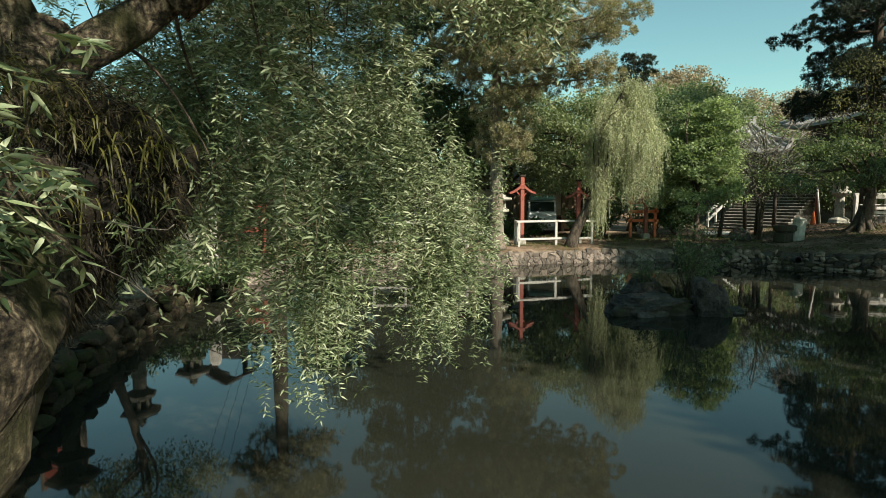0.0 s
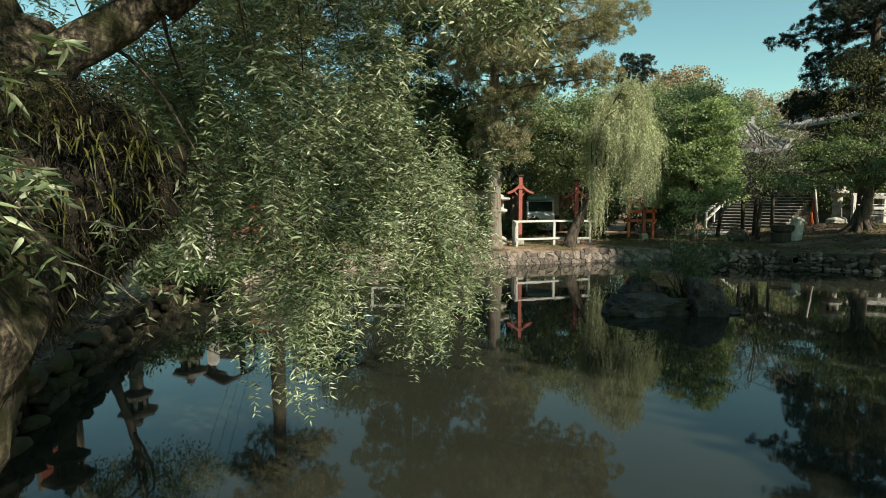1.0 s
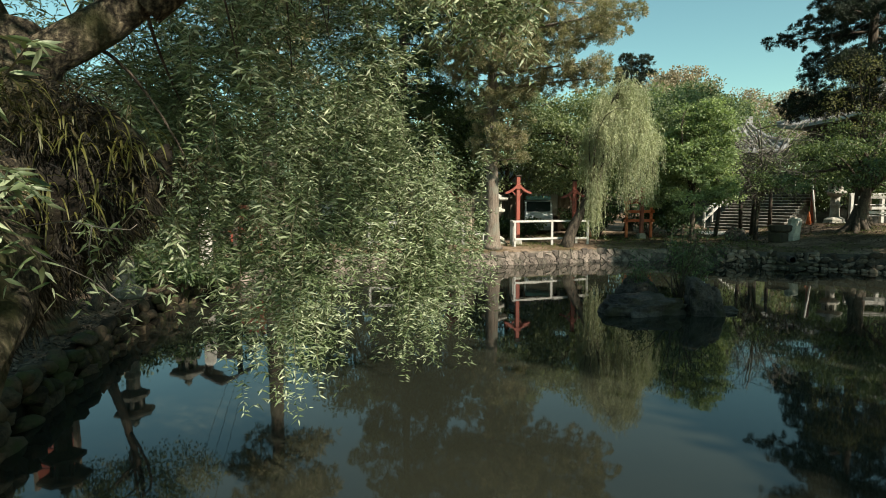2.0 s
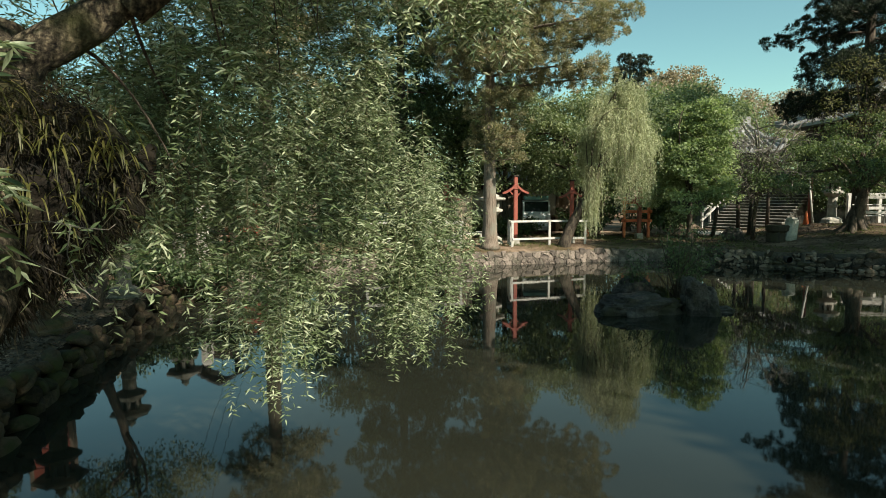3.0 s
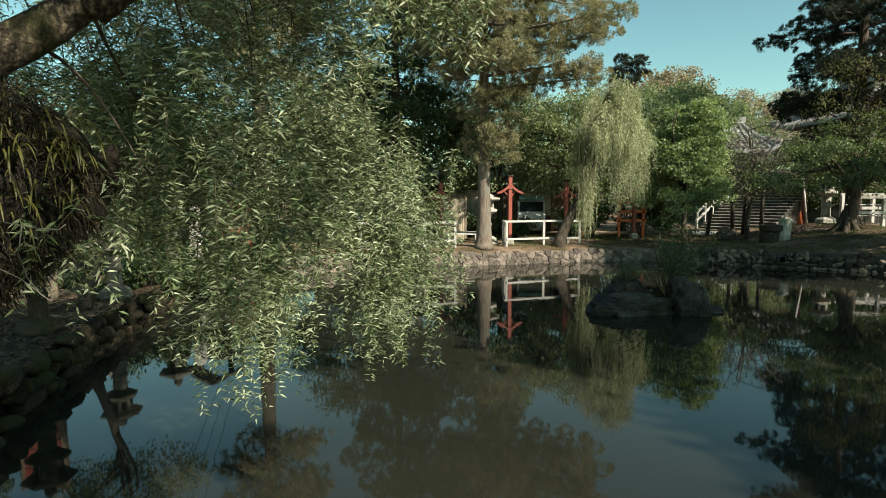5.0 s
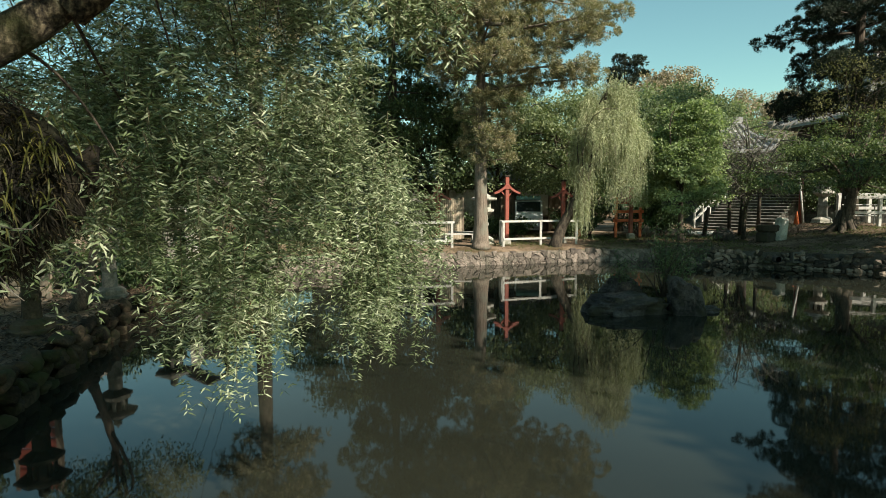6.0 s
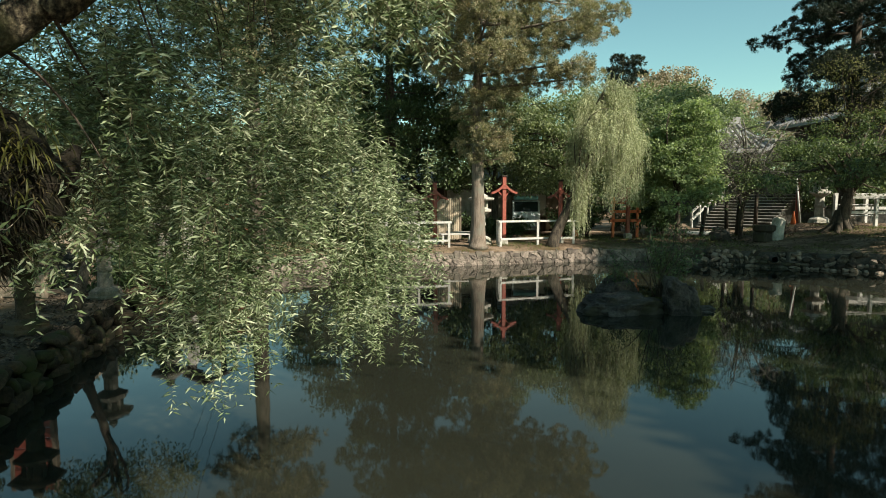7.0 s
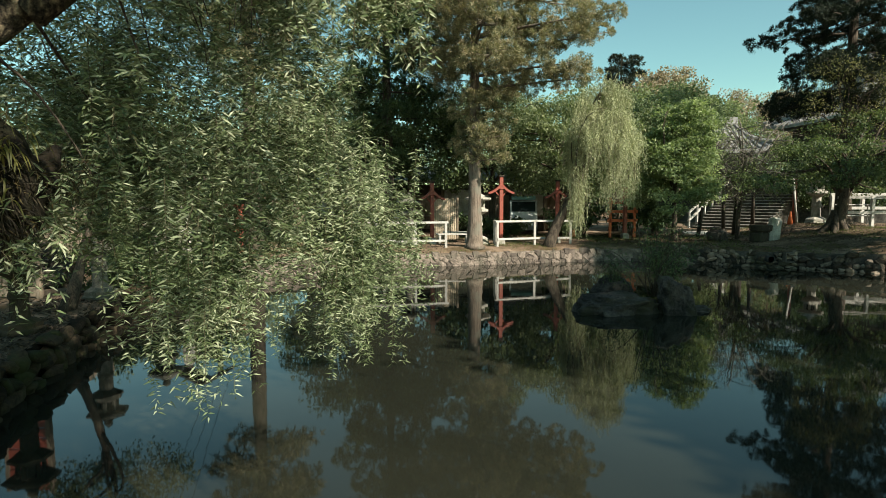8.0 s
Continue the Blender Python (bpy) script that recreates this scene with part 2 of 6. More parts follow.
# ---------------------------------------------------------------- mesh helpers
class Geo:
    """Collects vertices and faces for one mesh."""

    def __init__(self):
        self.v, self.f = [], []

    def add(self, vs, fs):
        o = len(self.v)
        self.v.extend(tuple(p) for p in vs)
        self.f.extend(tuple(i + o for i in q) for q in fs)
        return self

    def box(self, c, s, m=None, bevel=0.0):
        """Box of size s about c with chamfered edges, turned by m about its centre."""
        hx, hy, hz = s[0] / 2, s[1] / 2, s[2] / 2
        b = min(bevel or 0.08 * min(s), 0.45 * min(s))
        vs, key = [], {}
        for i in (-1, 1):
            for j in (-1, 1):
                for k in (-1, 1):
                    for a in range(3):
                        p = [i * (hx - b), j * (hy - b), k * (hz - b)]
                        p[a] = (i * hx, j * hy, k * hz)[a]
                        key[i, j, k, a] = len(vs)
                        vs.append(Vector(p))
        fs = []
        for a in range(3):
            b1, b2 = (a + 1) % 3, (a + 2) % 3
            for sgn in (-1, 1):
                q = []
                for u, w in ((-1, -1), (1, -1), (1, 1), (-1, 1)):
                    t = [0, 0, 0]
                    t[a], t[b1], t[b2] = sgn, u, w
                    q.append(key[t[0], t[1], t[2], a])
                fs.append(q if sgn > 0 else q[::-1])
            for u in (-1, 1):
                for w in (-1, 1):
                    e0, e1 = [0, 0, 0], [0, 0, 0]
                    e0[a], e0[b1], e0[b2] = -1, u, w
                    e1[a], e1[b1], e1[b2] = 1, u, w
                    q = [key[(*e0, b1)], key[(*e1, b1)], key[(*e1, b2)], key[(*e0, b2)]]
                    fs.append(q if u * w > 0 else q[::-1])
        for i in (-1, 1):
            for j in (-1, 1):
                for k in (-1, 1):
                    q = [key[i, j, k, a] for a in range(3)]
                    fs.append(q if i * j * k > 0 else q[::-1])
        if m is not None:
            vs = [m.to_3x3() @ p for p in vs]
        return self.add([(p[0] + c[0], p[1] + c[1], p[2] + c[2]) for p in vs], fs)

    def bar(self, a, b, w, d=None):
        """A squared timber from a to b."""
        a, b = Vector(a), Vector(b)
        m = (b - a).to_track_quat("Z", "Y").to_matrix()
        return self.box((a + b) / 2, (w, d or w, (b - a).length), m, 0.06 * w)

    def tube(self, pts, radii, n=8, rough=0.0, seed=0, freq=2.0):
        """A round limb along pts; rough moves the skin in and out."""
        pts = [Vector(p) for p in pts]
        o, vs, fs = len(self.v), [], []
        ref = None
        for i, p in enumerate(pts):
            t = (pts[min(i + 1, len(pts) - 1)] - pts[max(i - 1, 0)]).normalized()
            if ref is None:
                ref = t.orthogonal().normalized()
            ref = (ref - t * ref.dot(t)).normalized()
            bi = t.cross(ref)
            for k in range(n):
                a = 2 * math.pi * k / n
                d = ref * math.cos(a) + bi * math.sin(a)
                r = radii[i]
                if rough:
                    q = p + d * r
                    r *= 1 + rough * (noise.noise(q * freq + Vector((seed, 0, 0))) + 0.5 * noise.noise(q * freq * 3.1 + Vector((0, seed, 0))))
                vs.append(p + d * r)
        for i in range(len(pts) - 1):
            for k in range(n):
                k2 = (k + 1) % n
                fs.append((i * n + k, i * n + k2, (i + 1) * n + k2, (i + 1) * n + k))
        fs.append(tuple(range(n))[::-1])
        fs.append(tuple((len(pts) - 1) * n + k for k in range(n)))
        return self.add(vs, fs)

    def lathe(self, prof, c, n=16, corner=0.0, turn=0.0, lift=0.0):
        """Turned shape from (radius, height) pairs; n=4, 6, 8 give square to octagonal ones. lift raises the corners."""
        vs, fs = [], []
        for r, z in prof:
            for k in range(n):
                a = 2 * math.pi * (k + 0.5) / n + turn
                vs.append((c[0] + r * math.cos(a), c[1] + r * math.sin(a), c[2] + z))
        for i in range(len(prof) - 1):
            for k in range(n):
                k2 = (k + 1) % n
                fs.append((i * n + k, i * n + k2, (i + 1) * n + k2, (i + 1) * n + k))
        fs.append(tuple(range(n))[::-1])
        fs.append(tuple((len(prof) - 1) * n + k for k in range(n)))
        return self.add(vs, fs)

    def mesh(self, name, mat, smooth=False):
        me = bpy.data.meshes.new(name)
        me.from_pydata(self.v, [], self.f)
        me.materials.append(mat)
        if smooth:
            me.polygons.foreach_set("use_smooth", [True] * len(me.polygons))
        me.update()
        return me


def tri_mesh(name, verts, tris, mat):
    """A mesh from arrays of vertices and triangles."""
    me = bpy.data.meshes.new(name)
    me.vertices.add(len(verts))
    me.vertices.foreach_set("co", np.asarray(verts, np.float32).ravel())
    me.loops.add(3 * len(tris))
    me.loops.foreach_set("vertex_index", np.asarray(tris, np.int32).ravel())
    me.polygons.add(len(tris))
    me.polygons.foreach_set("loop_start", np.arange(0, 3 * len(tris), 3, dtype=np.int32))
    me.polygons.foreach_set("loop_total", np.full(len(tris), 3, np.int32))
    me.materials.append(mat)
    me.update(calc_edges=True)
    me.validate()
    return me


def part(name, me, parent, label=""):
    ob = new(name, me)
    ob.parent = parent
    if label:
        tagged(ob, label)
    return ob


def thing(name, at=(0, 0, 0), label="", category="", group="", kind=""):
    ob = new(name)
    ob.location = at
    ob.empty_display_size = 0.2
    return tagged(ob, label, category, group, kind)


def unit(a):
    return a / np.maximum(np.linalg.norm(a, axis=-1, keepdims=True), 1e-9)


def blades(base, way, side, length, width, fold=0.0, droop=0.0):
    """Leaf blades: pointed ovals of four or, folded, of four triangles about a midrib."""
    n = len(base)
    length, width = np.broadcast_to(length, n)[:, None], np.broadcast_to(width, n)[:, None]
    nor = np.cross(way, side)
    down = np.array([0, 0, -1.0])
    mid = base + way * length * 0.45
    tip = base + way * length + down * droop * length
    if fold > 0.3:
        a, b = base + way * length * 0.26, base + way * length * 0.62 + down * droop * length * 0.4
        v = np.stack([base, a + side * width * 0.46, a - nor * width * 0.2, a - side * width * 0.46, b + side * width * 0.38, b - nor * width * 0.2, b - side * width * 0.38, tip], 1).reshape(-1, 3)
        t = np.array([[0, 2, 1], [0, 3, 2], [1, 2, 5], [1, 5, 4], [2, 3, 6], [2, 6, 5], [4, 5, 7], [5, 6, 7]])
        return v, (t[None] + 8 * np.arange(n)[:, None, None]).reshape(-1, 3)
    if fold:
        mid = base + way * length * 0.38
        v = np.stack([base, mid + side * width / 2, mid - side * width / 2, mid - nor * width * fold, tip], 1).reshape(-1, 3)
        t = np.array([[0, 3, 1], [0, 2, 3], [1, 3, 4], [3, 2, 4]])
        return v, (t[None] + 5 * np.arange(n)[:, None, None]).reshape(-1, 3)
    v = np.stack([base, mid + side * width / 2, mid - side * width / 2, tip], 1).reshape(-1, 3)
    t = np.array([[0, 2, 1], [1, 2, 3]])
    return v, (t[None] + 4 * np.arange(n)[:, None, None]).reshape(-1, 3)


def needles(base, way, side, length, width):
    """Single-triangle needles."""
    n = len(base)
    v = np.stack([base + side * width[:, None] / 2, base - side * width[:, None] / 2, base + way * length[:, None]], 1).reshape(-1, 3)
    return v, np.arange(3 * n).reshape(-1, 3)


def joined(pairs):
    vs, ts, o = [], [], 0
    for v, t in pairs:
        vs.append(v)
        ts.append(t + o)
        o += len(v)
    return np.concatenate(vs), np.concatenate(ts)


def rand_dirs(rng, n):
    return unit(rng.normal(size=(n, 3)))


def clump_leaves(rng, centres, radius, per, length, width, flat=0.65, out=0.7, sag=0.25):
    """Leaves gathered in clumps, turned outwards and sagging a little."""
    n = len(centres) * per
    c = np.repeat(np.asarray(centres), per, 0)
    r = np.repeat(np.broadcast_to(radius, len(centres)), per)[:, None]
    d = rand_dirs(rng, n)
    p = c + d * r * (rng.random((n, 1)) ** 0.45) * np.array([1, 1, flat])
    way = unit(d * out + rand_dirs(rng, n) * 0.8 + np.array([0, 0, -sag]))
    side = unit(np.cross(way, rand_dirs(rng, n) + np.array([0, 0, 1.2])))
    s = rng.uniform(0.7, 1.25, n)
    return blades(p, way, side, length * s, width * s)


def shell_points(rng, n, c, r, low=-0.6, rough=0.25):
    """Uneven points over the shell of a rounded crown."""
    d = rand_dirs(rng, 3 * n)
    d = d[d[:, 2] > low][:n]
    q = np.array([noise.noise(Vector(x) * 1.9 + Vector(c)) for x in d])
    k = (0.55 + 0.45 * rng.random(len(d)) ** 0.6 + rough * q)[:, None]
    return np.asarray(c) + d * k * np.asarray(r)


def limb_to(geo, a, b, r0, r1, rng, n=6, steps=6, arch=0.12):
    """A bent limb from a to b."""
    a, b = np.asarray(a, float), np.asarray(b, float)
    ln = np.linalg.norm(b - a)
    kick = rng.normal(size=3) * ln * 0.08 + np.array([0, 0, arch * ln])
    pts = [a + (b - a) * t + kick * 4 * t * (1 - t) for t in np.linspace(0, 1, steps)]
    geo.tube(pts, list(np.linspace(r0, r1, steps)), n)


def broadleaf(name, base, crown_at, crown_r, trunk_r, n_clumps, per, length, width, leaf, bark, label, seed, lean=(0, 0), clump_r=0.5, category="tree", low=-0.6, limbs=24, group="", flat=0.65, ragged=0.25):
    rng = np.random.default_rng(seed)
    tree = thing(name, base, label, category, group)
    b, c = np.zeros(3), np.asarray(crown_at, float) - np.asarray(base)
    g = Geo()
    top = c + np.array([0, 0, 0.35 * crown_r[2]])
    mid = (b + c) / 2 + np.array([lean[0], lean[1], 0])
    ts = np.linspace(0, 1, 9)
    pts = [(1 - t) ** 2 * b + 2 * t * (1 - t) * mid + t * t * top for t in ts]
    g.tube(pts, [trunk_r * (1.5 if t == 0 else 1.15 - 0.85 * t) for t in ts], 12, 0.25, seed, 1.6)
    cs = shell_points(rng, n_clumps, c, crown_r, low, ragged)
    part("trunk", g.mesh("trunk", bark, True), tree)
    for q in cs[rng.permutation(len(cs))[:limbs]]:
        h = Geo()
        limb_to(h, pts[rng.integers(4, 8)], q, trunk_r * 0.32, 0.02, rng)
        part("limb", h.mesh("limb", bark, True), tree)
    v, t = clump_leaves(rng, cs, rng.uniform(0.6, 1.3, len(cs)) * clump_r, per, length, width, flat)
    part("crown", tri_mesh("crown", v, t, leaf), tree)
    return tree


def layered_conifer(name, base, height, trunk_r, levels, n_branch, leaf, bark, label, seed, bias=0.0, side=0.35, rise=0.05, sag=0.12, clump=0.42, per=330, blade=(0.13, 0.030), every=0.42, top=11.6, flat=0.62):
    """A straight trunk with tiers of branches, each carrying dense rounded sprays of needles; levels gives (height, reach)."""
    rng = np.random.default_rng(seed)
    tree = thing(name, base, label, "tree")
    g = Geo()
    zs = np.array([0, 0.15, 0.5, 1.2, 3, 6, 10, 14, 18, 24])
    zs = np.append(zs[zs < height], height)
    g.tube([(0, 0, z) for z in zs], [trunk_r * ((1 + 0.6 * math.exp(-z / 0.25)) * (1 - 0.85 * z / height)) for z in zs], 18, 0.12, seed, 2.2)
    part("trunk", g.mesh("trunk", bark, True), tree)
    cen, rad, out = [], [], []
    first = levels[0][0]
    for k in range(n_branch):
        z = first + (height - first - 0.4) * (k + rng.random()) / n_branch
        az = k * 2.4 + rng.normal() * 0.35
        ln = np.interp(z, [q[0] for q in levels], [q[1] for q in levels]) * rng.uniform(0.72, 1.12) * (1 - side + side * math.cos(az - bias))
        d = np.array([math.cos(az), math.sin(az), 0])
        across = np.array([-d[1], d[0], 0])
        lift = rise + rng.normal() * 0.06
        at = lambda t: np.array([0, 0, z]) + d * ln * t + np.array([0, 0, ln * (lift * t - sag * t * t + 0.6 * sag * t ** 3)])
        h = Geo()
        h.tube([at(t) for t in np.linspace(0, 0.95, 7)], list(np.linspace(0.055 * max(0.5, ln / 4), 0.012, 7)), 6)
        part("branch", h.mesh("branch", bark, True), tree)
        n = max(2, int(ln / every)) if z < top else 2
        for j in range(n):
            t = 0.22 + 0.78 * (j + rng.random()) / n
            wide = 0.20 * ln * (1 - abs(2 * t - 1.1)) + 0.12
            for s2 in ((-1, 1) if ln > 1.6 and t < 0.9 else (0,)):
                c = at(t) + across * (s2 * wide * rng.uniform(0.4, 1.1) + rng.normal() * 0.1) + np.array([0, 0, rng.normal() * 0.08])
                cen.append(c)
                rad.append(clump * rng.uniform(0.6, 1.25) * (1.5 if z >= top else 1.0))
                out.append(d)
                if z < top and rng.random() < 0.5:
                    w = Geo()
                    w.tube([at(max(0.1, t - 0.08)), c], [0.014, 0.006], 4)
                    part("twig", w.mesh("twig", bark), tree)
    # each spray is a cluster of small tufts round its heart
    cen, rad, out = np.array(cen), np.array(rad), np.array(out)
    tufts = 8
    m = len(cen) * tufts
    e = unit(rng.normal(size=(m, 3)) + np.array([0, 0, 0.25]) + 0.35 * np.repeat(out, tufts, 0))
    hearts, r = np.repeat(cen, tufts, 0), np.repeat(rad, tufts)[:, None]
    tc = hearts + e * r * 0.72 * np.array([1, 1, flat])
    q = per // tufts
    n = m * q
    dd = unit(rand_dirs(rng, n) * 0.85 + np.repeat(e, q, 0) * 0.75 + np.array([0, 0, 0.2]))
    p = np.repeat(tc, q, 0) + dd * np.repeat(r, q, 0) * 0.36 * rng.random((n, 1)) ** 0.6
    way = unit(dd + rand_dirs(rng, n) * 0.3)
    sd = unit(np.cross(way, rand_dirs(rng, n)))
    v, t = needles(p, way, sd, blade[0] * rng.uniform(0.6, 1.3, n), blade[1] * rng.uniform(0.7, 1.3, n))
    part("crown", tri_mesh("crown", v, t, leaf), tree)
    return tree


def hanging(rng, anchors, heading, reach, length, step, leaf_len, leaf_wid, fold=0.25, spread=0.75, lift=-0.12, fwd=(0.05, 0.75), jit=0.32):
    """Weeping twigs: each leaves its anchor along heading and falls; leaves alternate along it. Gives leaf and stem arrays."""
    leaves, stems = [], []
    m = len(anchors)
    k = int(np.max(length) / step) + 1
    s = np.arange(k)[None, :] * step
    ok = s < np.asarray(length)[:, None]
    r = np.asarray(reach)[:, None]
    out = r * (1 - np.exp(-s / r))
    fall = s - out * 0.75
    sway = rng.normal(size=(m, 2)) * 0.05
    ph, fr = rng.uniform(0, 6.28, (m, 1)), rng.uniform(2.0, 5.0, (m, 1))
    wob = 0.018 * np.sin(ph + fr * s)
    P = np.empty((m, k, 3))
    P[..., 0] = anchors[:, 0:1] + heading[:, 0:1] * out + sway[:, 0:1] * s + wob
    P[..., 1] = anchors[:, 1:2] + heading[:, 1:2] * out + sway[:, 1:2] * s + 0.018 * np.cos(ph * 1.7 + fr * s)
    P[..., 2] = anchors[:, 2:3] - fall + heading[:, 2:3] * out
    tan = np.empty_like(P)
    tan[:, :-1] = unit(P[:, 1:] - P[:, :-1])
    tan[:, -1] = tan[:, -2]
    az = ph + s / step * 2.4 + rng.normal(size=(m, k)) * 0.5
    flat = np.stack([np.cos(az), np.sin(az), np.full_like(az, -0.05)], -1)
    way = unit(tan * rng.uniform(*fwd, (m, k, 1)) + flat * spread + rng.normal(size=(m, k, 3)) * jit + np.array([0, 0, lift]))
    side = unit(np.cross(way, tan * 0.25 + unit(rng.normal(size=(m, k, 3)))))
    size = (0.65 + 0.5 * rng.random((m, k))) * np.clip(1.15 - 0.45 * s / np.asarray(length)[:, None], 0.5, 1.2)
    ok &= rng.random((m, k)) < 0.93
    b, w, sd, z = P[ok], way[ok], side[ok], size[ok]
    leaves.append(blades(b, w, sd, leaf_len * z, leaf_wid * (0.8 + 0.4 * z), fold, 0.12))
    ii = np.arange(0, k, max(5, k // 2))
    Q = P[:, ii]
    okq = s[0][ii][None] < np.asarray(length)[:, None]
    sv, st, o = [], [], 0
    rad = 0.0022 * (leaf_wid / 0.012)
    tri = np.array([[1, 0, 0], [-0.5, 0.866, 0], [-0.5, -0.866, 0]]) * rad
    for i in range(m):
        q = Q[i][okq[i]]
        if len(q) < 2:
            continue
        sv.append((q[:, None] + tri[None] * np.linspace(1.4, 0.6, len(q))[:, None, None]).reshape(-1, 3))
        for j in range(len(q) - 1):
            a = o + 3 * j
            for e in range(3):
                f2 = (e + 1) % 3
                st.append((a + e, a + f2, a + 3 + f2))
                st.append((a + e, a + 3 + f2, a + 3 + e))
        o += 3 * len(q)
    return joined(leaves), (np.concatenate(sv), np.array(st))


# ---------------------------------------------------------------- ground, pond and walls
POND = [(19, 3.0), (19, 15.5), (17.2, 18.2), (15.5, 19.3), (13.9, 20.5), (12.2, 21.3), (10.4, 22.5), (9.1, 23.5), (7.9, 23.5), (6.3, 23.25), (4.5, 22.9),
        (2.9, 22.45), (1.0, 22.0), (-0.5, 21.7), (-2.5, 21.1), (-5.0, 19.6), (-6.6, 17.0), (-6.9, 14.0), (-6.2, 9.9), (-5.4, 6.8), (-4.6, 4.6), (-3.2, 3.2), (-1.5, 2.7), (6, 2.7)]


def inside(x, y):
    hit = False
    for (x0, y0), (x1, y1) in zip(POND, POND[1:] + POND[:1]):
        if (y0 > y) != (y1 > y) and x < (x1 - x0) * (y - y0) / (y1 - y0) + x0:
            hit = not hit
    return hit


def step(a, b, v):
    t = min(max((v - a) / (b - a), 0), 1)
    return t * t * (3 - 2 * t)


def bank_reach(x, y):
    """Distance to the water's edge."""
    best = 99.0
    for (x0, y0), (x1, y1) in zip(POND, POND[1:]):
        ux, uy = x1 - x0, y1 - y0
        t = min(max(((x - x0) * ux + (y - y0) * uy) / (ux * ux + uy * uy), 0), 1)
        best = min(best, math.hypot(x - x0 - t * ux, y - y0 - t * uy))
    return best


def ground_z(x, y):
    """Height of the bank above the water."""
    z = 0.64 - 0.12 * step(2, -6, x) * step(20, 14, y)
    if -3 < x < 20 and 15 < y < 26:
        z -= 0.15 * step(1.0, 0.0, bank_reach(x, y)) * step(-3, 0, x)
    z += 0.66 * step(14.0, 18.5, x) * step(15.0, 21.0, y) * step(34, 28, y)
    far = max(abs(x), abs(y))
    if far < 120:
        z += 0.05 * noise.noise(Vector((x * 0.5, y * 0.5, 0))) + 0.02 * noise.noise(Vector((x * 1.7, y * 1.7, 3)))
    z += 6.0 * step(60, 160, y) * step(220, 120, y)
    return z


def build_ground():
    pts = list(POND)
    n = len(pts)
    edges = [(i, (i + 1) % n) for i in range(n)]
    rng = random.Random(5)
    for gx in np.arange(-42, 54, 1.2):
        for gy in np.arange(-18, 62, 1.2):
            p = (gx + rng.uniform(-0.3, 0.3), gy + rng.uniform(-0.3, 0.3))
            if not inside(*p) and min((p[0] - a) ** 2 + (p[1] - b) ** 2 for a, b in POND) > 0.3:
                pts.append(p)
    for r in (70, 110, 170, 260, 600, 2500):
        for k in range(36):
            a = 2 * math.pi * k / 36
            pts.append((r * math.cos(a) + 5, r * math.sin(a) + 20))
    from mathutils import geometry
    vs, _, fs = geometry.delaunay_2d_cdt([Vector(p) for p in pts], edges, [], 0, 1e-5)[:3]
    g = Geo()
    keep = []
    for f in fs:
        c = sum((vs[i] for i in f), Vector((0, 0))) / len(f)
        if not inside(c.x, c.y):
            keep.append(f)
    g.add([(p.x, p.y, ground_z(p.x, p.y)) for p in vs], keep)
    ob = new("ground", g.mesh("ground", M_DIRT, True))
    tagged(ob, "brown trodden earth bank with patchy grass and leaf litter", "ground", kind="structure")
    w = Geo()
    cx, cy = 5, 13
    ring = [(x + 0.25 * (1 if x > cx else -1), y + 0.3 * (1 if y > cy else -1), 0) for x, y in POND]
    w.add(ring, [tuple(range(len(ring)))[::-1]])
    me = w.mesh("water", M_WATER)
    bm = bmesh.new()
    bm.from_mesh(me)
    bmesh.ops.triangulate(bm, faces=bm.faces)
    bmesh.ops.recalc_face_normals(bm, faces=bm.faces)
    if bm.faces[:][0].normal.z < 0:
        bmesh.ops.reverse_faces(bm, faces=bm.faces)
    bm.to_mesh(me)
    bm.free()
    tagged(new("water", me), "still murky olive-brown pond water mirroring trees and sky", "water", kind="structure")
    bed = Geo()
    bed.add([(x, y, -1.2) for x, y, _ in ring], [tuple(range(len(ring)))])
    tagged(new("pond_bed", bed.mesh("pond_bed", M_JOINT)), "dark mud bed under the pond water", "pond bed", kind="structure")


build_ground()


def cut(poly, px, py, nx, ny):
    """Keep the part of a polygon with (p - point) . n <= 0."""
    out = []
    for i, a in enumerate(poly):
        b = poly[(i + 1) % len(poly)]
        da, db = (a[0] - px) * nx + (a[1] - py) * ny, (b[0] - px) * nx + (b[1] - py) * ny
        if da <= 0:
            out.append(a)
        if da * db < 0:
            t = da / (da - db)
            out.append((a[0] + (b[0] - a[0]) * t, a[1] + (b[1] - a[1]) * t))
    return out


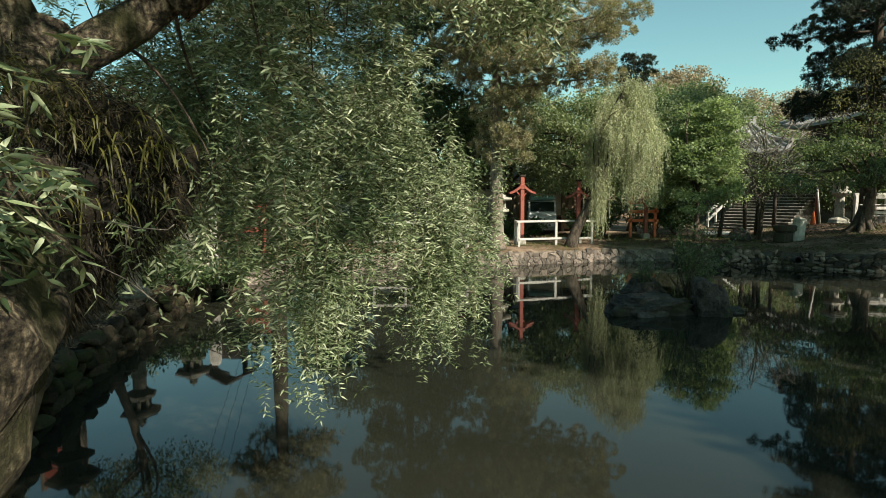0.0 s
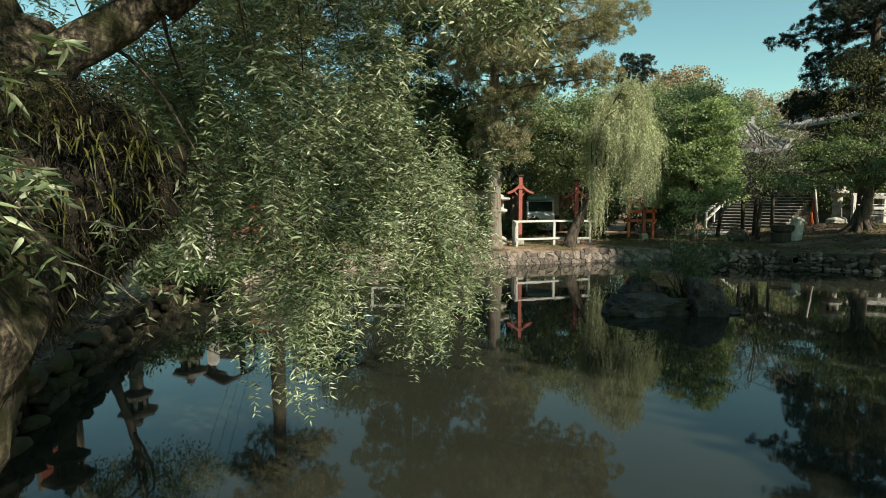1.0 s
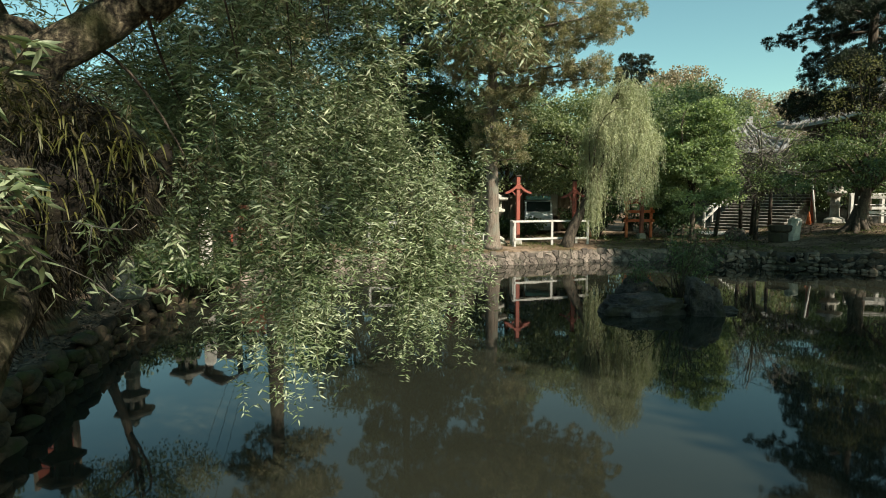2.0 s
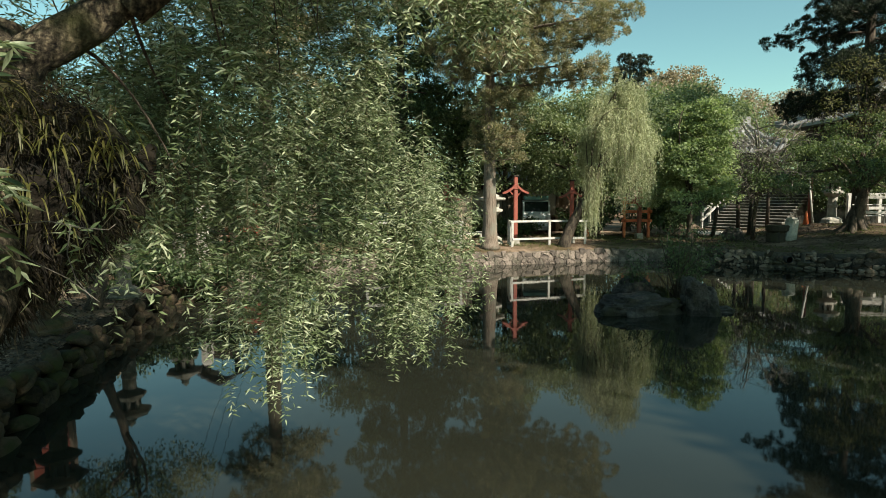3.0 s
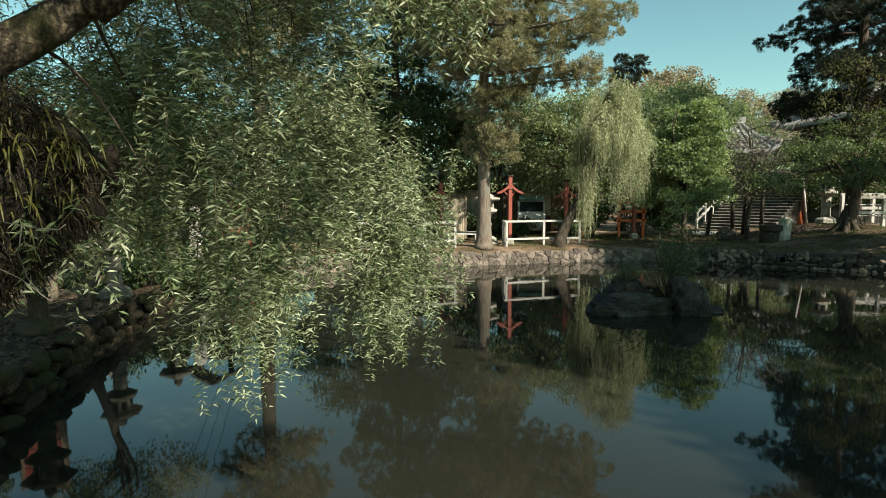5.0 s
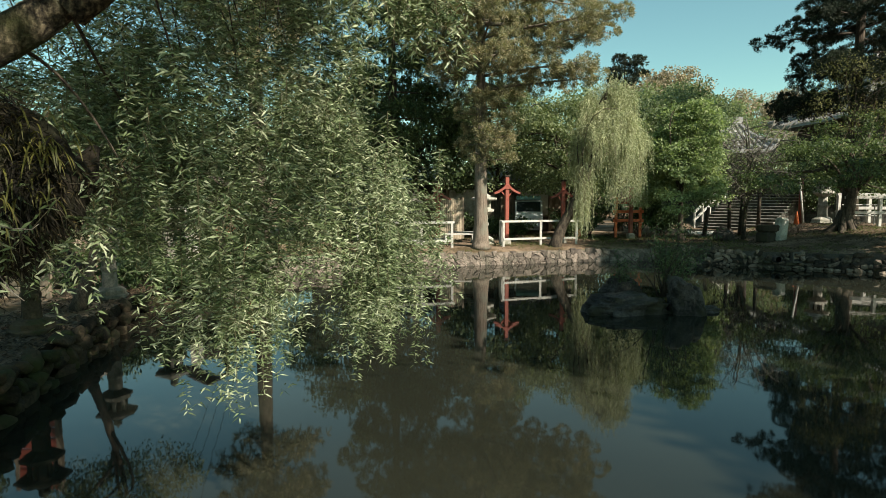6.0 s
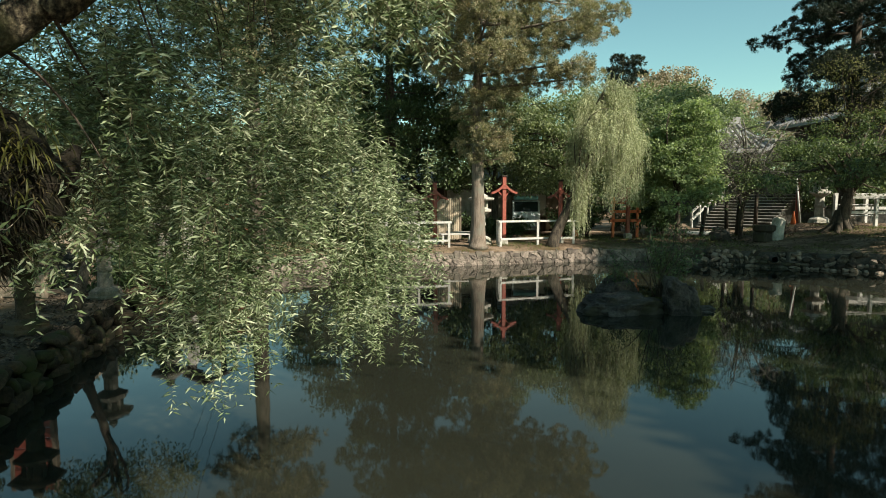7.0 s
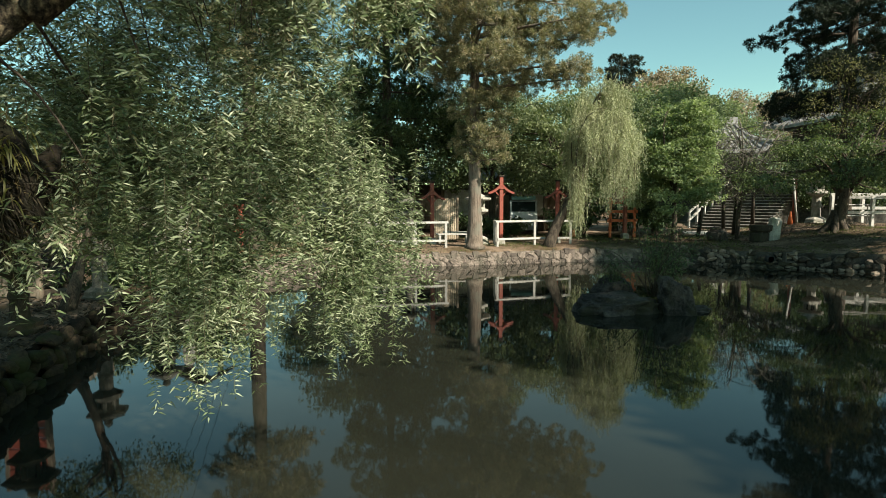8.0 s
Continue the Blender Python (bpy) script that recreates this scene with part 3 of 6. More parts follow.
def stone_wall(name, line, top, size, mat, label, seed, jut=0.10, rough=0.40, gap=0.004, cap=0.02, stretch=1.0):
    """A dry stone retaining wall along the water's edge: dark earth behind, fitted stones before it."""
    rng = random.Random(seed)
    seg, total = [], 0.0
    for (x0, y0), (x1, y1) in zip(line, line[1:]):
        ln = math.hypot(x1 - x0, y1 - y0)
        seg.append((total, ln, x0, y0, (x1 - x0) / ln, (y1 - y0) / ln))
        total += ln

    def at(s, z, d):
        for s0, ln, x0, y0, ux, uy in seg:
            if s <= s0 + ln or (s0, ln) == seg[-1][:2]:
                break
        nx, ny = uy, -ux
        if (5 - x0) * nx + (13 - y0) * ny < 0:
            nx, ny = -nx, -ny
        q = d + 0.10 * (top - z)
        return (x0 + ux * (s - s0) + nx * q, y0 + uy * (s - s0) + ny * q, z)

    body = Geo()
    ss = sorted({0.0, total} | {a[0] for a in seg})
    vs = [at(s, z, 0) for s in ss for z in (top + cap, -1.2)]
    body.add(vs, [(2 * i, 2 * i + 2, 2 * i + 3, 2 * i + 1) for i in range(len(ss) - 1)])
    wall = new(name, body.mesh(name, M_JOINT))
    tagged(wall, label, "stone wall", kind="structure")
    h0 = -0.25
    nx_, nz_ = int(total / size / stretch), max(2, round((top - h0) / (size * 0.8)))
    sw, sh = total / nx_, (top - h0) / nz_
    cen = []
    for j in range(nz_):
        for i in range(nx_):
            cen.append(((i + 0.5 + 0.5 * (j % 2) - 0.25 + rng.uniform(-rough, rough)) * sw, h0 + (j + 0.5 + rng.uniform(-rough, rough)) * sh))
    weight = {q: rng.uniform(0, 0.45 * size * size) for q in cen}
    for cx, cz in cen:
        poly = [(max(0, cx - 2 * size), h0), (min(total, cx + 2 * size), h0), (min(total, cx + 2 * size), top), (max(0, cx - 2 * size), top)]
        for qx, qz in cen:
            if (qx, qz) != (cx, cz) and abs(qx - cx) < 3 * size and abs(qz - cz) < 3 * size:
                f = 0.5 + (weight[cx, cz] - weight[qx, qz]) / (2 * ((qx - cx) ** 2 + (qz - cz) ** 2))
                poly = cut(poly, cx + (qx - cx) * f, cz + (qz - cz) * f, qx - cx, qz - cz)
        if len(poly) < 3:
            continue
        poly = [(p[0] + (q[0] - p[0]) * f + rng.uniform(-0.012, 0.012), p[1] + (q[1] - p[1]) * f + rng.uniform(-0.012, 0.012)) for p, q in zip(poly, poly[1:] + poly[:1]) for f in (0.2, 0.8)]
        mx, mz = sum(p[0] for p in poly) / len(poly), sum(p[1] for p in poly) / len(poly)
        k = max(0.6, 1 - 2 * gap / size)
        d = jut * rng.uniform(0.4, 1.8)
        n = len(poly)
        lift = rng.uniform(-0.06, 0.12) if mz > top - sh else 0
        g = Geo()
        rings = []
        for kk, dd in ((k, -0.05), (k * 1.01, d * 0.5), (k * 0.95, d * 0.9), (k * 0.6, d)):
            rings += [at(mx + (p[0] - mx) * kk, mz + (p[1] - mz) * kk + lift * (p[1] > mz), dd + rng.uniform(-0.018, 0.018)) for p in poly]
        fs = []
        for r in range(3):
            for i in range(n):
                fs.append((r * n + i, r * n + (i + 1) % n, (r + 1) * n + (i + 1) % n, (r + 1) * n + i))
        fs.append(tuple(3 * n + i for i in range(n)))
        g.add(rings, fs)
        part("stone", g.mesh("stone", mat), wall)


stone_wall("retaining_wall_middle", POND[7:17], 0.47, 0.20, M_STONE, "sunlit wall of fitted pinkish-grey fieldstones at the pond's edge", 11, jut=0.035, rough=0.46, gap=0.003, cap=0.03, stretch=1.3)


def rubble_wall(name, line, top, size, rows, mat, back, label, seed):
    """A low bank of tumbled stones along the water: dark earth behind, loose rounded stones piled before it."""
    rng = random.Random(seed)
    body = Geo()
    vs = []
    tops = [max(top, ground_z(x, y) + 0.06) for x, y in line]
    for (x, y), h in zip(line, tops):
        vs += [(x, y, h - 0.04), (x, y, -1.2)]
    body.add(vs, [(2 * i, 2 * i + 2, 2 * i + 3, 2 * i + 1) for i in range(len(line) - 1)])
    wall = new(name, body.mesh(name, back))
    tagged(wall, label, "stone wall", kind="structure")
    shapes = []
    for k in range(9):
        bm = bmesh.new()
        bmesh.ops.create_icosphere(bm, subdivisions=1 if size < 0.3 else 2, radius=1.0)
        for v in bm.verts:
            p = v.co.copy()
            q = Vector([math.copysign(abs(c) ** 0.7, c) for c in p])
            v.co = q * (0.86 + (0.62 if size < 0.3 else 0.40) * noise.noise(p * 1.1 + Vector((k * 3.1, seed, 0))) + 0.22 * noise.noise(p * 3.1 + Vector((0, k, seed))))
        me = bpy.data.meshes.new("stone")
        bm.to_mesh(me)
        bm.free()
        me.materials.append(mat)
        if size >= 0.3:
            me.polygons.foreach_set("use_smooth", [True] * len(me.polygons))
        shapes.append(me)
    for (x0, y0), (x1, y1), h0, h1 in zip(line, line[1:], tops, tops[1:]):
        ln = math.hypot(x1 - x0, y1 - y0)
        ux, uy = (x1 - x0) / ln, (y1 - y0) / ln
        nx, ny = (uy, -ux) if (5 - x0) * uy - (13 - y0) * ux > 0 else (-uy, ux)
        for r in range(rows):
            s = 0.0
            while s < ln:
                w = size * rng.choice((0.45, 0.6, 0.8, 1.0, 1.2, 1.6))
                s += 0.5 * w
                high = h0 + (h1 - h0) * min(1.0, s / ln)
                z = -0.08 + (high + 0.08) * (r + 0.5) / rows
                if rng.random() < (0.93 if r < rows - 1 else 0.72):
                    out = 0.05 + 0.30 * size * (rows - r) / rows + rng.uniform(-0.05, 0.05)
                    ob = part("stone", shapes[rng.randrange(9)], wall)
                    hz = (high + 0.08) / rows * rng.uniform(0.35, 0.85)
                    ob.matrix_local = pose(x0 + ux * s + nx * out, y0 + uy * s + ny * out, z + rng.uniform(-0.04, 0.05), rng.uniform(-25, 25), rng.uniform(-32, 32), math.degrees(math.atan2(uy, ux)) + rng.uniform(-25, 25)) @ Matrix.Diagonal((0.60 * w, 0.55 * size * rng.uniform(0.6, 1.0), hz, 1))
                s += 0.5 * w


rubble_wall("retaining_wall_east", POND[1:8], 0.62, 0.24, 4, M_RUBBLE, M_DARKSTONE, "low rough wall of tumbled grey rubble stones along the bank", 12)
rubble_wall("retaining_wall_west", POND[16:23], 0.50, 0.31, 3, M_SHADED_MOSSROCK, M_SHADE_BLACK, "mossy wall of rounded stones under the willow, coloured dark for shade", 13)


# ---------------------------------------------------------------- near willow
def near_willow():
    rng = np.random.default_rng(21)
    base = (-2.75, 1.05, 0.55)
    tree = thing("weeping_willow", base, "old weeping willow leaning over the pond, trunk mossy and ferny", "tree")
    o = np.array(base)
    L = lambda p: np.array(p) - o
    g = Geo()
    trunk = [L(p) for p in ((-2.75, 1.05, 0.45), (-2.55, 1.0, 0.9), (-2.06, 1.02, 1.6), (-1.60, 1.08, 2.12), (-1.41, 1.24, 2.38), (-1.60, 1.56, 2.56), (-1.68, 1.84, 2.72), (-1.64, 1.98, 2.95), (-1.70, 2.1, 3.3))]
    fine = []
    for a, b in zip(trunk, trunk[1:]):
        fine += [a + (b - a) * t for t in (0, 0.25, 0.5, 0.75)]
    fine.append(trunk[-1])
    g.tube(fine, list(np.interp(np.linspace(0, 1, len(fine)), [0, 0.12, 0.375, 0.5, 0.65, 0.85, 1], [0.50, 0.42, 0.32, 0.24, 0.25, 0.17, 0.08])), 48, 0.34, 3, 4.5)
    part("trunk", g.mesh("trunk", M_BARK_WILLOW, True), tree, "thick furrowed trunk with mossy bark")
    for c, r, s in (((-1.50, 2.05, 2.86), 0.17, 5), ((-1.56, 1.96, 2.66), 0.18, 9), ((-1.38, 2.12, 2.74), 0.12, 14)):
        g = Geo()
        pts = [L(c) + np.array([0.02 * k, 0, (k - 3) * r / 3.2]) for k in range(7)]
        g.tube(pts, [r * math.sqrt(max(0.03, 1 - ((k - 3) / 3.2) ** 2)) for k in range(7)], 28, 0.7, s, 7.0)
        part("burl", g.mesh("burl", M_SHADE_BLACK, True), tree, "knobbly burl on the trunk, coloured near-black for shade")
    # near-black mass for the shaded underside of the burl
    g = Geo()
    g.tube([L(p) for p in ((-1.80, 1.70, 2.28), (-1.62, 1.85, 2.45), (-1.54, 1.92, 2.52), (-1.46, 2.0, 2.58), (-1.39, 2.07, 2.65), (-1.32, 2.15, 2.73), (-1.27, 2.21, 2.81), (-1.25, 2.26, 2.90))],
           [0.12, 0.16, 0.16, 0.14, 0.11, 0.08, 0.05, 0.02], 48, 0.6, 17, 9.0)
    part("burl", g.mesh("burl", M_SHADE_BLACK, True), tree, "overhanging underside of the burl, its deep shade coloured near-black")
    limbs = []

    def limb(pts, r0, r1, seed, n=20):
        pts = [L(p) for p in pts]
        f = []
        for a, b in zip(pts, pts[1:]):
            f += [a + (b - a) * t for t in (0, 0.33, 0.66)]
        f.append(pts[-1])
        h = Geo()
        h.tube(f, list(np.linspace(r0, r1, len(f))), n, 0.22, seed, 5.0)
        limbs.append((np.array(f), r0))
        part("limb", h.mesh("limb", M_BARK_WILLOW, True), tree)

    limb([(-1.68, 2.0, 2.98), (-1.58, 2.08, 3.20), (-1.32, 2.2, 3.43), (-0.96, 2.4, 3.75), (-0.45, 2.8, 4.15), (-0.1, 3.4, 4.6), (0.1, 4.1, 4.85)], 0.080, 0.040, 31, 28)
    limb([(-1.66, 2.05, 3.0), (-1.85, 2.0, 3.5), (-2.0, 2.1, 4.1), (-2.2, 2.6, 4.9), (-2.2, 3.4, 5.4)], 0.105, 0.05, 33, 24)
    limb([(-1.0, 2.38, 3.72), (-1.05, 2.7, 4.1), (-1.05, 3.3, 4.5), (-0.9, 4.2, 4.9), (-0.6, 5.0, 5.0)], 0.055, 0.03, 35)
    limb([(-1.9, 2.02, 3.6), (-2.0, 2.8, 4.2), (-2.1, 3.9, 4.8), (-2.5, 5.0, 5.4), (-3.0, 5.8, 5.7)], 0.09, 0.03, 37)
    limb([(-1.28, 2.2, 3.40), (-0.7, 2.3, 3.9), (-0.3, 2.35, 4.3), (0.1, 2.5, 4.35)], 0.06, 0.025, 39)
    limb([(-1.95, 2.05, 3.9), (-2.4, 1.8, 4.6), (-3.1, 1.4, 5.2), (-4.0, 0.9, 5.7)], 0.07, 0.03, 43)
    # limb out of view, added to carry the shading clumps over the water
    limb([(-0.3, 2.35, 4.3), (0.2, 2.6, 4.75), (0.9, 3.2, 5.5), (1.7, 4.0, 6.0), (2.6, 4.7, 6.3)], 0.055, 0.025, 41)
    spine = np.concatenate([f for f, _ in limbs])
    # boughs laden with leafy shoots: an oblique curtain from near the trunk out over the water
    shoots = {"curtain": [], "upper": [], "string": [], "shade_canopy": [], "near": [], "spray": []}
    tw = Geo()

    def shoot(c, way, r, ln, kind="curtain"):
        way = way / np.linalg.norm(way)
        shoots[kind].append((*c, *way, r, ln))

    # dense leafy boughs of the upper curtain, shoots turned every way
    for k in range(310):
        a, b = (k * 7.0 / 150 + rng.random() / 22) % 1.0, 2.5 * rng.random() ** 1.3
        z = 2.42 + 2.63 * rng.random() + 0.10 * a
        if k >= 250:
            a, b, z = 0.45 + 0.55 * rng.random(), 1.3 * rng.random(), 3.0 + 1.75 * rng.random()
        elif k >= 150:
            a, b, z = 0.45 * rng.random(), 0.8 + 2.0 * rng.random(), 2.75 + 0.95 * rng.random()
        x = -1.25 + 1.42 * a - 0.80 * b - (0.28 * a if z > 2.75 else 0)
        y = 2.45 + 2.35 * a + 0.60 * b
        if a < 0.30 and z < 2.6 and b < 0.9:
            z += 0.55
        c = L((x, y, z))
        d = spine[np.argmin(((spine - c) ** 2).sum(1) + 0.6 * np.maximum(0, c[2] + 0.3 - spine[:, 2]))]
        if np.linalg.norm(c - d) < 1.0:
            limb_to(tw, d, c, 0.009, 0.003, rng, 5, 8, 0.22)
        for j in range(14):
            q = c + rng.normal(size=3) * np.array([0.23, 0.23, 0.20])
            xw, yw, zw = q + o
            edge = np.interp(zw, [1.5, 2.0, 2.47, 2.78, 3.37, 5.0], [0.06, 0.04, -0.16, -0.30, -0.46, -0.50]) * (0.35 + 0.65 * yw / 4.5) - 0.03
            if xw > edge + 0.16 * noise.noise(Vector((yw * 1.3, zw * 2.3, 2.0))):
                continue
            if zw > 3.3 and noise.noise(Vector((xw * 1.5, yw * 1.5, zw * 1.9))) > 0.16:
                continue
            if noise.noise(Vector((xw * 2.4, yw * 2.4, zw * 2.9 + 7.0))) > 0.10:
                continue
            spray = rng.normal(size=3) * np.array([0.75, 0.75, 0.45]) + np.array([0.35, -0.35, -0.10])
            for i in range(6):
                shoot(q + rng.normal(size=3) * 0.06, spray + rng.normal(size=3) * 0.42, rng.uniform(0.25, 0.9), rng.uniform(0.12, 0.32), "upper")

    # long tassels of the lower fringe: a hanging twig set all round with short leafy spurs
    def tassel(tip, ln, wide, lean):
        n = int(ln / 0.030)
        for i in range(n):
            t = (i + rng.random()) / n
            if t < 0.30 and rng.random() < 0.6:
                continue
            q = np.array(tip) + np.array([lean[0] * t * t, lean[1] * t * t, ln * t])
            az = rng.uniform(0, 6.28)
            k = wide * (0.2 + 1.1 * t) * rng.uniform(0.5, 1.4)
            w = np.array([math.cos(az), math.sin(az), rng.uniform(-0.6, 0.35)])
            shoot(L(q), w, 0.05 + k * 2.2, 0.03 + k)
        q = np.array(tip) + np.array([lean[0], lean[1], ln])
        shoot(L(q), np.array([-lean[0] - 0.01, -lean[1], -0.6]), 0.03, ln * 0.99, "string")

    # stretches of the fringe: from, to, lowest tip, how far tips scatter upwards, tassels, spur length
    for lo, hi, low, scatter, many, wide in ((-0.03, -0.02, 2.28, 0.04, 1, 0.025), (0.060, 0.068, 1.92, 0.06, 2, 0.035), (0.03, 0.13, 2.34, 0.25, 7, 0.05), (0.105, 0.12, 1.72, 0.03, 1, 0.02), (0.16, 0.27, 1.58, 0.45, 17, 0.05),
                                              (0.27, 0.40, 1.60, 0.55, 19, 0.06), (0.385, 0.42, 1.70, 0.35, 5, 0.045), (0.42, 0.57, 2.16, 0.30, 14, 0.065), (0.575, 0.65, 1.48, 0.50, 12, 0.065), (0.65, 0.74, 1.58, 0.45, 16, 0.075),
                                              (0.74, 0.88, 1.46, 0.60, 20, 0.075), (0.88, 1.06, 1.74, 0.50, 22, 0.08), (0.12, 0.84, 2.22, 0.30, 26, 0.08)):
        for k in range(many):
            u = lo + (hi - lo) * (k + rng.random()) / many
            b = 0.35 * rng.random() ** 1.6
            x, y = -1.27 + 1.49 * u - 0.80 * b, 2.45 + 1.90 * u + 0.60 * b
            tassel((x, y, low + scatter * rng.random() ** 1.3), rng.uniform(0.55, 1.0), wide * rng.uniform(0.8, 1.3), rng.normal(size=2) * np.array([0.07, 0.09]) + np.array([-0.03 - 0.75 * max(0.0, u - 0.62), 0.0]))
    # sprays that droop from the high limb close by
    for cx, cy, cz, m in ((0.14, 2.30, 3.56, 12), (0.09, 2.32, 3.43, 7), (-0.02, 2.36, 3.50, 16), (-0.14, 2.30, 3.50, 16), (0.0, 2.45, 3.45, 12), (0.08, 2.5, 3.62, 24), (0.17, 2.4, 3.70, 14), (0.05, 2.6, 3.85, 22), (-0.05, 2.6, 3.70, 22), (-0.25, 2.5, 3.70, 22)):
        for j in range(m):
            shoot(L((cx, cy, cz)) + rng.normal(size=3) * np.array([0.09, 0.09, 0.07]), rng.normal(size=3) * np.array([0.8, 0.8, 0.3]) + np.array([0.1, -0.1, -0.2]), rng.uniform(0.06, 0.22), rng.uniform(0.12, 0.30), "spray")
    # unseen crown clumps added overhead to shade the trunk, the bank and the water
    for k in range(80):
        c = L((rng.normal() * 0.9 - 0.1, 0.4 + rng.normal() * 0.7, 4.75 + rng.random() * 0.9))
        # gap left so that sun reaches the limb
        if math.hypot(c[0] + o[0] - 0.38, c[1] + o[1] - 0.52) < 0.45:
            continue
        for j in range(8):
            shoot(c + rng.normal(size=3) * 0.15, rng.normal(size=3) * np.array([1, 1, 0.3]), rng.uniform(0.1, 0.3), rng.uniform(0.25, 0.6), "shade_canopy")
    for k in range(12):
        c = L((0.65 + rng.normal() * 0.28, -0.7 + rng.normal() * 0.28, 4.9 + rng.random() * 0.5))
        for j in range(8):
            shoot(c + rng.normal(size=3) * 0.15, rng.normal(size=3) * np.array([1, 1, 0.3]), rng.uniform(0.1, 0.3), rng.uniform(0.25, 0.5), "shade_canopy")
    for k in range(60):
        c = L((0.0 + rng.normal() * 0.40, 1.65 + rng.normal() * 0.42, 4.75 + rng.random() * 0.8))
        for j in range(8):
            shoot(c + rng.normal(size=3) * 0.15, rng.normal(size=3) * np.array([1, 1, 0.3]), rng.uniform(0.1, 0.3), rng.uniform(0.25, 0.5), "shade_canopy")
    for k in range(60):
        c = L((0.2 + rng.normal() * 0.8, 1.2 + rng.normal() * 0.8, 6.2 + rng.random() * 0.8))
        for j in range(8):
            shoot(c + rng.normal(size=3) * 0.18, rng.normal(size=3) * np.array([1, 1, 0.3]), rng.uniform(0.1, 0.3), rng.uniform(0.25, 0.55), "shade_canopy")
    for k in range(260):
        c = L((-1.2 + rng.normal() * 1.0, 3.0 + rng.normal() * 0.9, 6.2 + rng.random() * 0.9))
        for j in range(8):
            shoot(c + rng.normal(size=3) * 0.18, rng.normal(size=3) * np.array([1, 1, 0.3]), rng.uniform(0.1, 0.3), rng.uniform(0.25, 0.55), "shade_canopy")
    for k in range(420):
        c = L((-2.3 + rng.normal() * 1.25, 5.4 + rng.normal() * 1.2, 5.95 + rng.random() * 1.0))
        for j in range(8):
            shoot(c + rng.normal(size=3) * 0.18, rng.normal(size=3) * np.array([1, 1, 0.3]), rng.uniform(0.1, 0.3), rng.uniform(0.25, 0.55), "shade_canopy")
    for k in range(90):
        c = L((-3.9 + rng.normal() * 1.0, 0.9 + rng.normal() * 0.9, 5.6 + rng.random() * 0.7))
        for j in range(8):
            shoot(c + rng.normal(size=3) * 0.18, rng.normal(size=3) * np.array([1, 1, 0.3]), rng.uniform(0.1, 0.3), rng.uniform(0.25, 0.55), "shade_canopy")
    for k in range(330):
        c = L((2.1 + rng.normal() * 0.95, 4.2 + rng.normal() * 0.95, 6.0 + rng.random() * 0.8))
        if c[0] + o[0] < 0.2 and c[1] + o[1] > 4.5:
            continue
        for j in range(8):
            shoot(c + rng.normal(size=3) * 0.18, rng.normal(size=3) * np.array([1, 1, 0.3]), rng.uniform(0.1, 0.3), rng.uniform(0.25, 0.55), "shade_canopy")
    # dark sprays hanging round the burl
    for k in range(30):
        c = L((-1.30 + rng.normal() * 0.10, 2.02 + rng.normal() * 0.12, 2.72 + rng.normal() * 0.12))
        shoot(c, np.array([0.5, -0.3, 0.0]) + rng.normal(size=3) * 0.5, rng.uniform(0.08, 0.22), rng.uniform(0.18, 0.42))
    # leafy shoots that sprout near the trunk, close to the path
    for cx, cy, cz, m, ln in ((-1.36, 1.12, 3.00, 8, 0.30), (-1.30, 1.18, 2.84, 9, 0.28), (-1.34, 1.25, 2.68, 8, 0.26), (-1.46, 1.38, 2.86, 9, 0.30), (-1.42, 1.40, 2.70, 10, 0.30)):
        for j in range(int((1.7 if cy < 1.35 else 0.8) * m)):
            shoot(L((cx, cy, cz)) + rng.normal(size=3) * np.array([0.09, 0.09, 0.05]), np.array([0.8, -0.1, 0.1]) + rng.normal(size=3) * 0.5, rng.uniform(0.2, 0.45), rng.uniform(0.5, 1.1) * ln, "near")
    lvs, sts = [], []
    for kind, gap, ln, wd, fold in (("curtain", 0.0120, 0.052, 0.0086, 0.22), ("upper", 0.0180, 0.054, 0.0086, 0.0), ("string", 0.0085, 0.062, 0.0086, 0.22), ("shade_canopy", 0.06, 0.125, 0.030, 0.0), ("near", 0.016, 0.070, 0.0115, 0.5), ("spray", 0.013, 0.054, 0.0088, 0.25)):
        q = np.array(shoots[kind])
        lv, st = hanging(rng, q[:, 0:3], q[:, 3:6], q[:, 6], q[:, 7], gap, ln, wd, fold, 1.25 if kind == "string" else 1.05, 0.06 if kind == "string" else 0.02, (-0.2, 0.55) if kind == "string" else (0.1, 0.8), 0.26)
        lvs.append(lv)
        sts.append(st)
    for pts in (((-1.34, 1.58, 2.62), (-1.22, 1.6, 2.635), (-1.12, 1.6, 2.615), (-1.05, 1.6, 2.61), (-1.03, 1.6, 2.625)),
                ((-1.32, 1.58, 2.56), (-1.25, 1.6, 2.51), (-1.17, 1.6, 2.47), (-1.10, 1.62, 2.40)),
                ((-1.17, 1.62, 2.62), (-1.185, 1.62, 2.54), (-1.165, 1.62, 2.47), (-1.12, 1.62, 2.41))):
        part("bare_twig", Geo().tube([L(p) for p in pts], list(np.linspace(0.0019, 0.0011, len(pts))), 6).mesh("bare_twig", M_TWIG, True), tree, "thin bare pale twig")
    part("crown", tri_mesh("crown", *joined(lvs), M_WILLOW), tree, "dense narrow grey-green leaves on weeping twigs")
    tagged(part("twigs", tri_mesh("twigs", *joined(sts), M_STEM), tree, "thin hanging twigs"), kind="stuff")
    tagged(part("branchlets", tw.mesh("branchlets", M_BARK), tree), kind="stuff")
    return tree


near_willow()


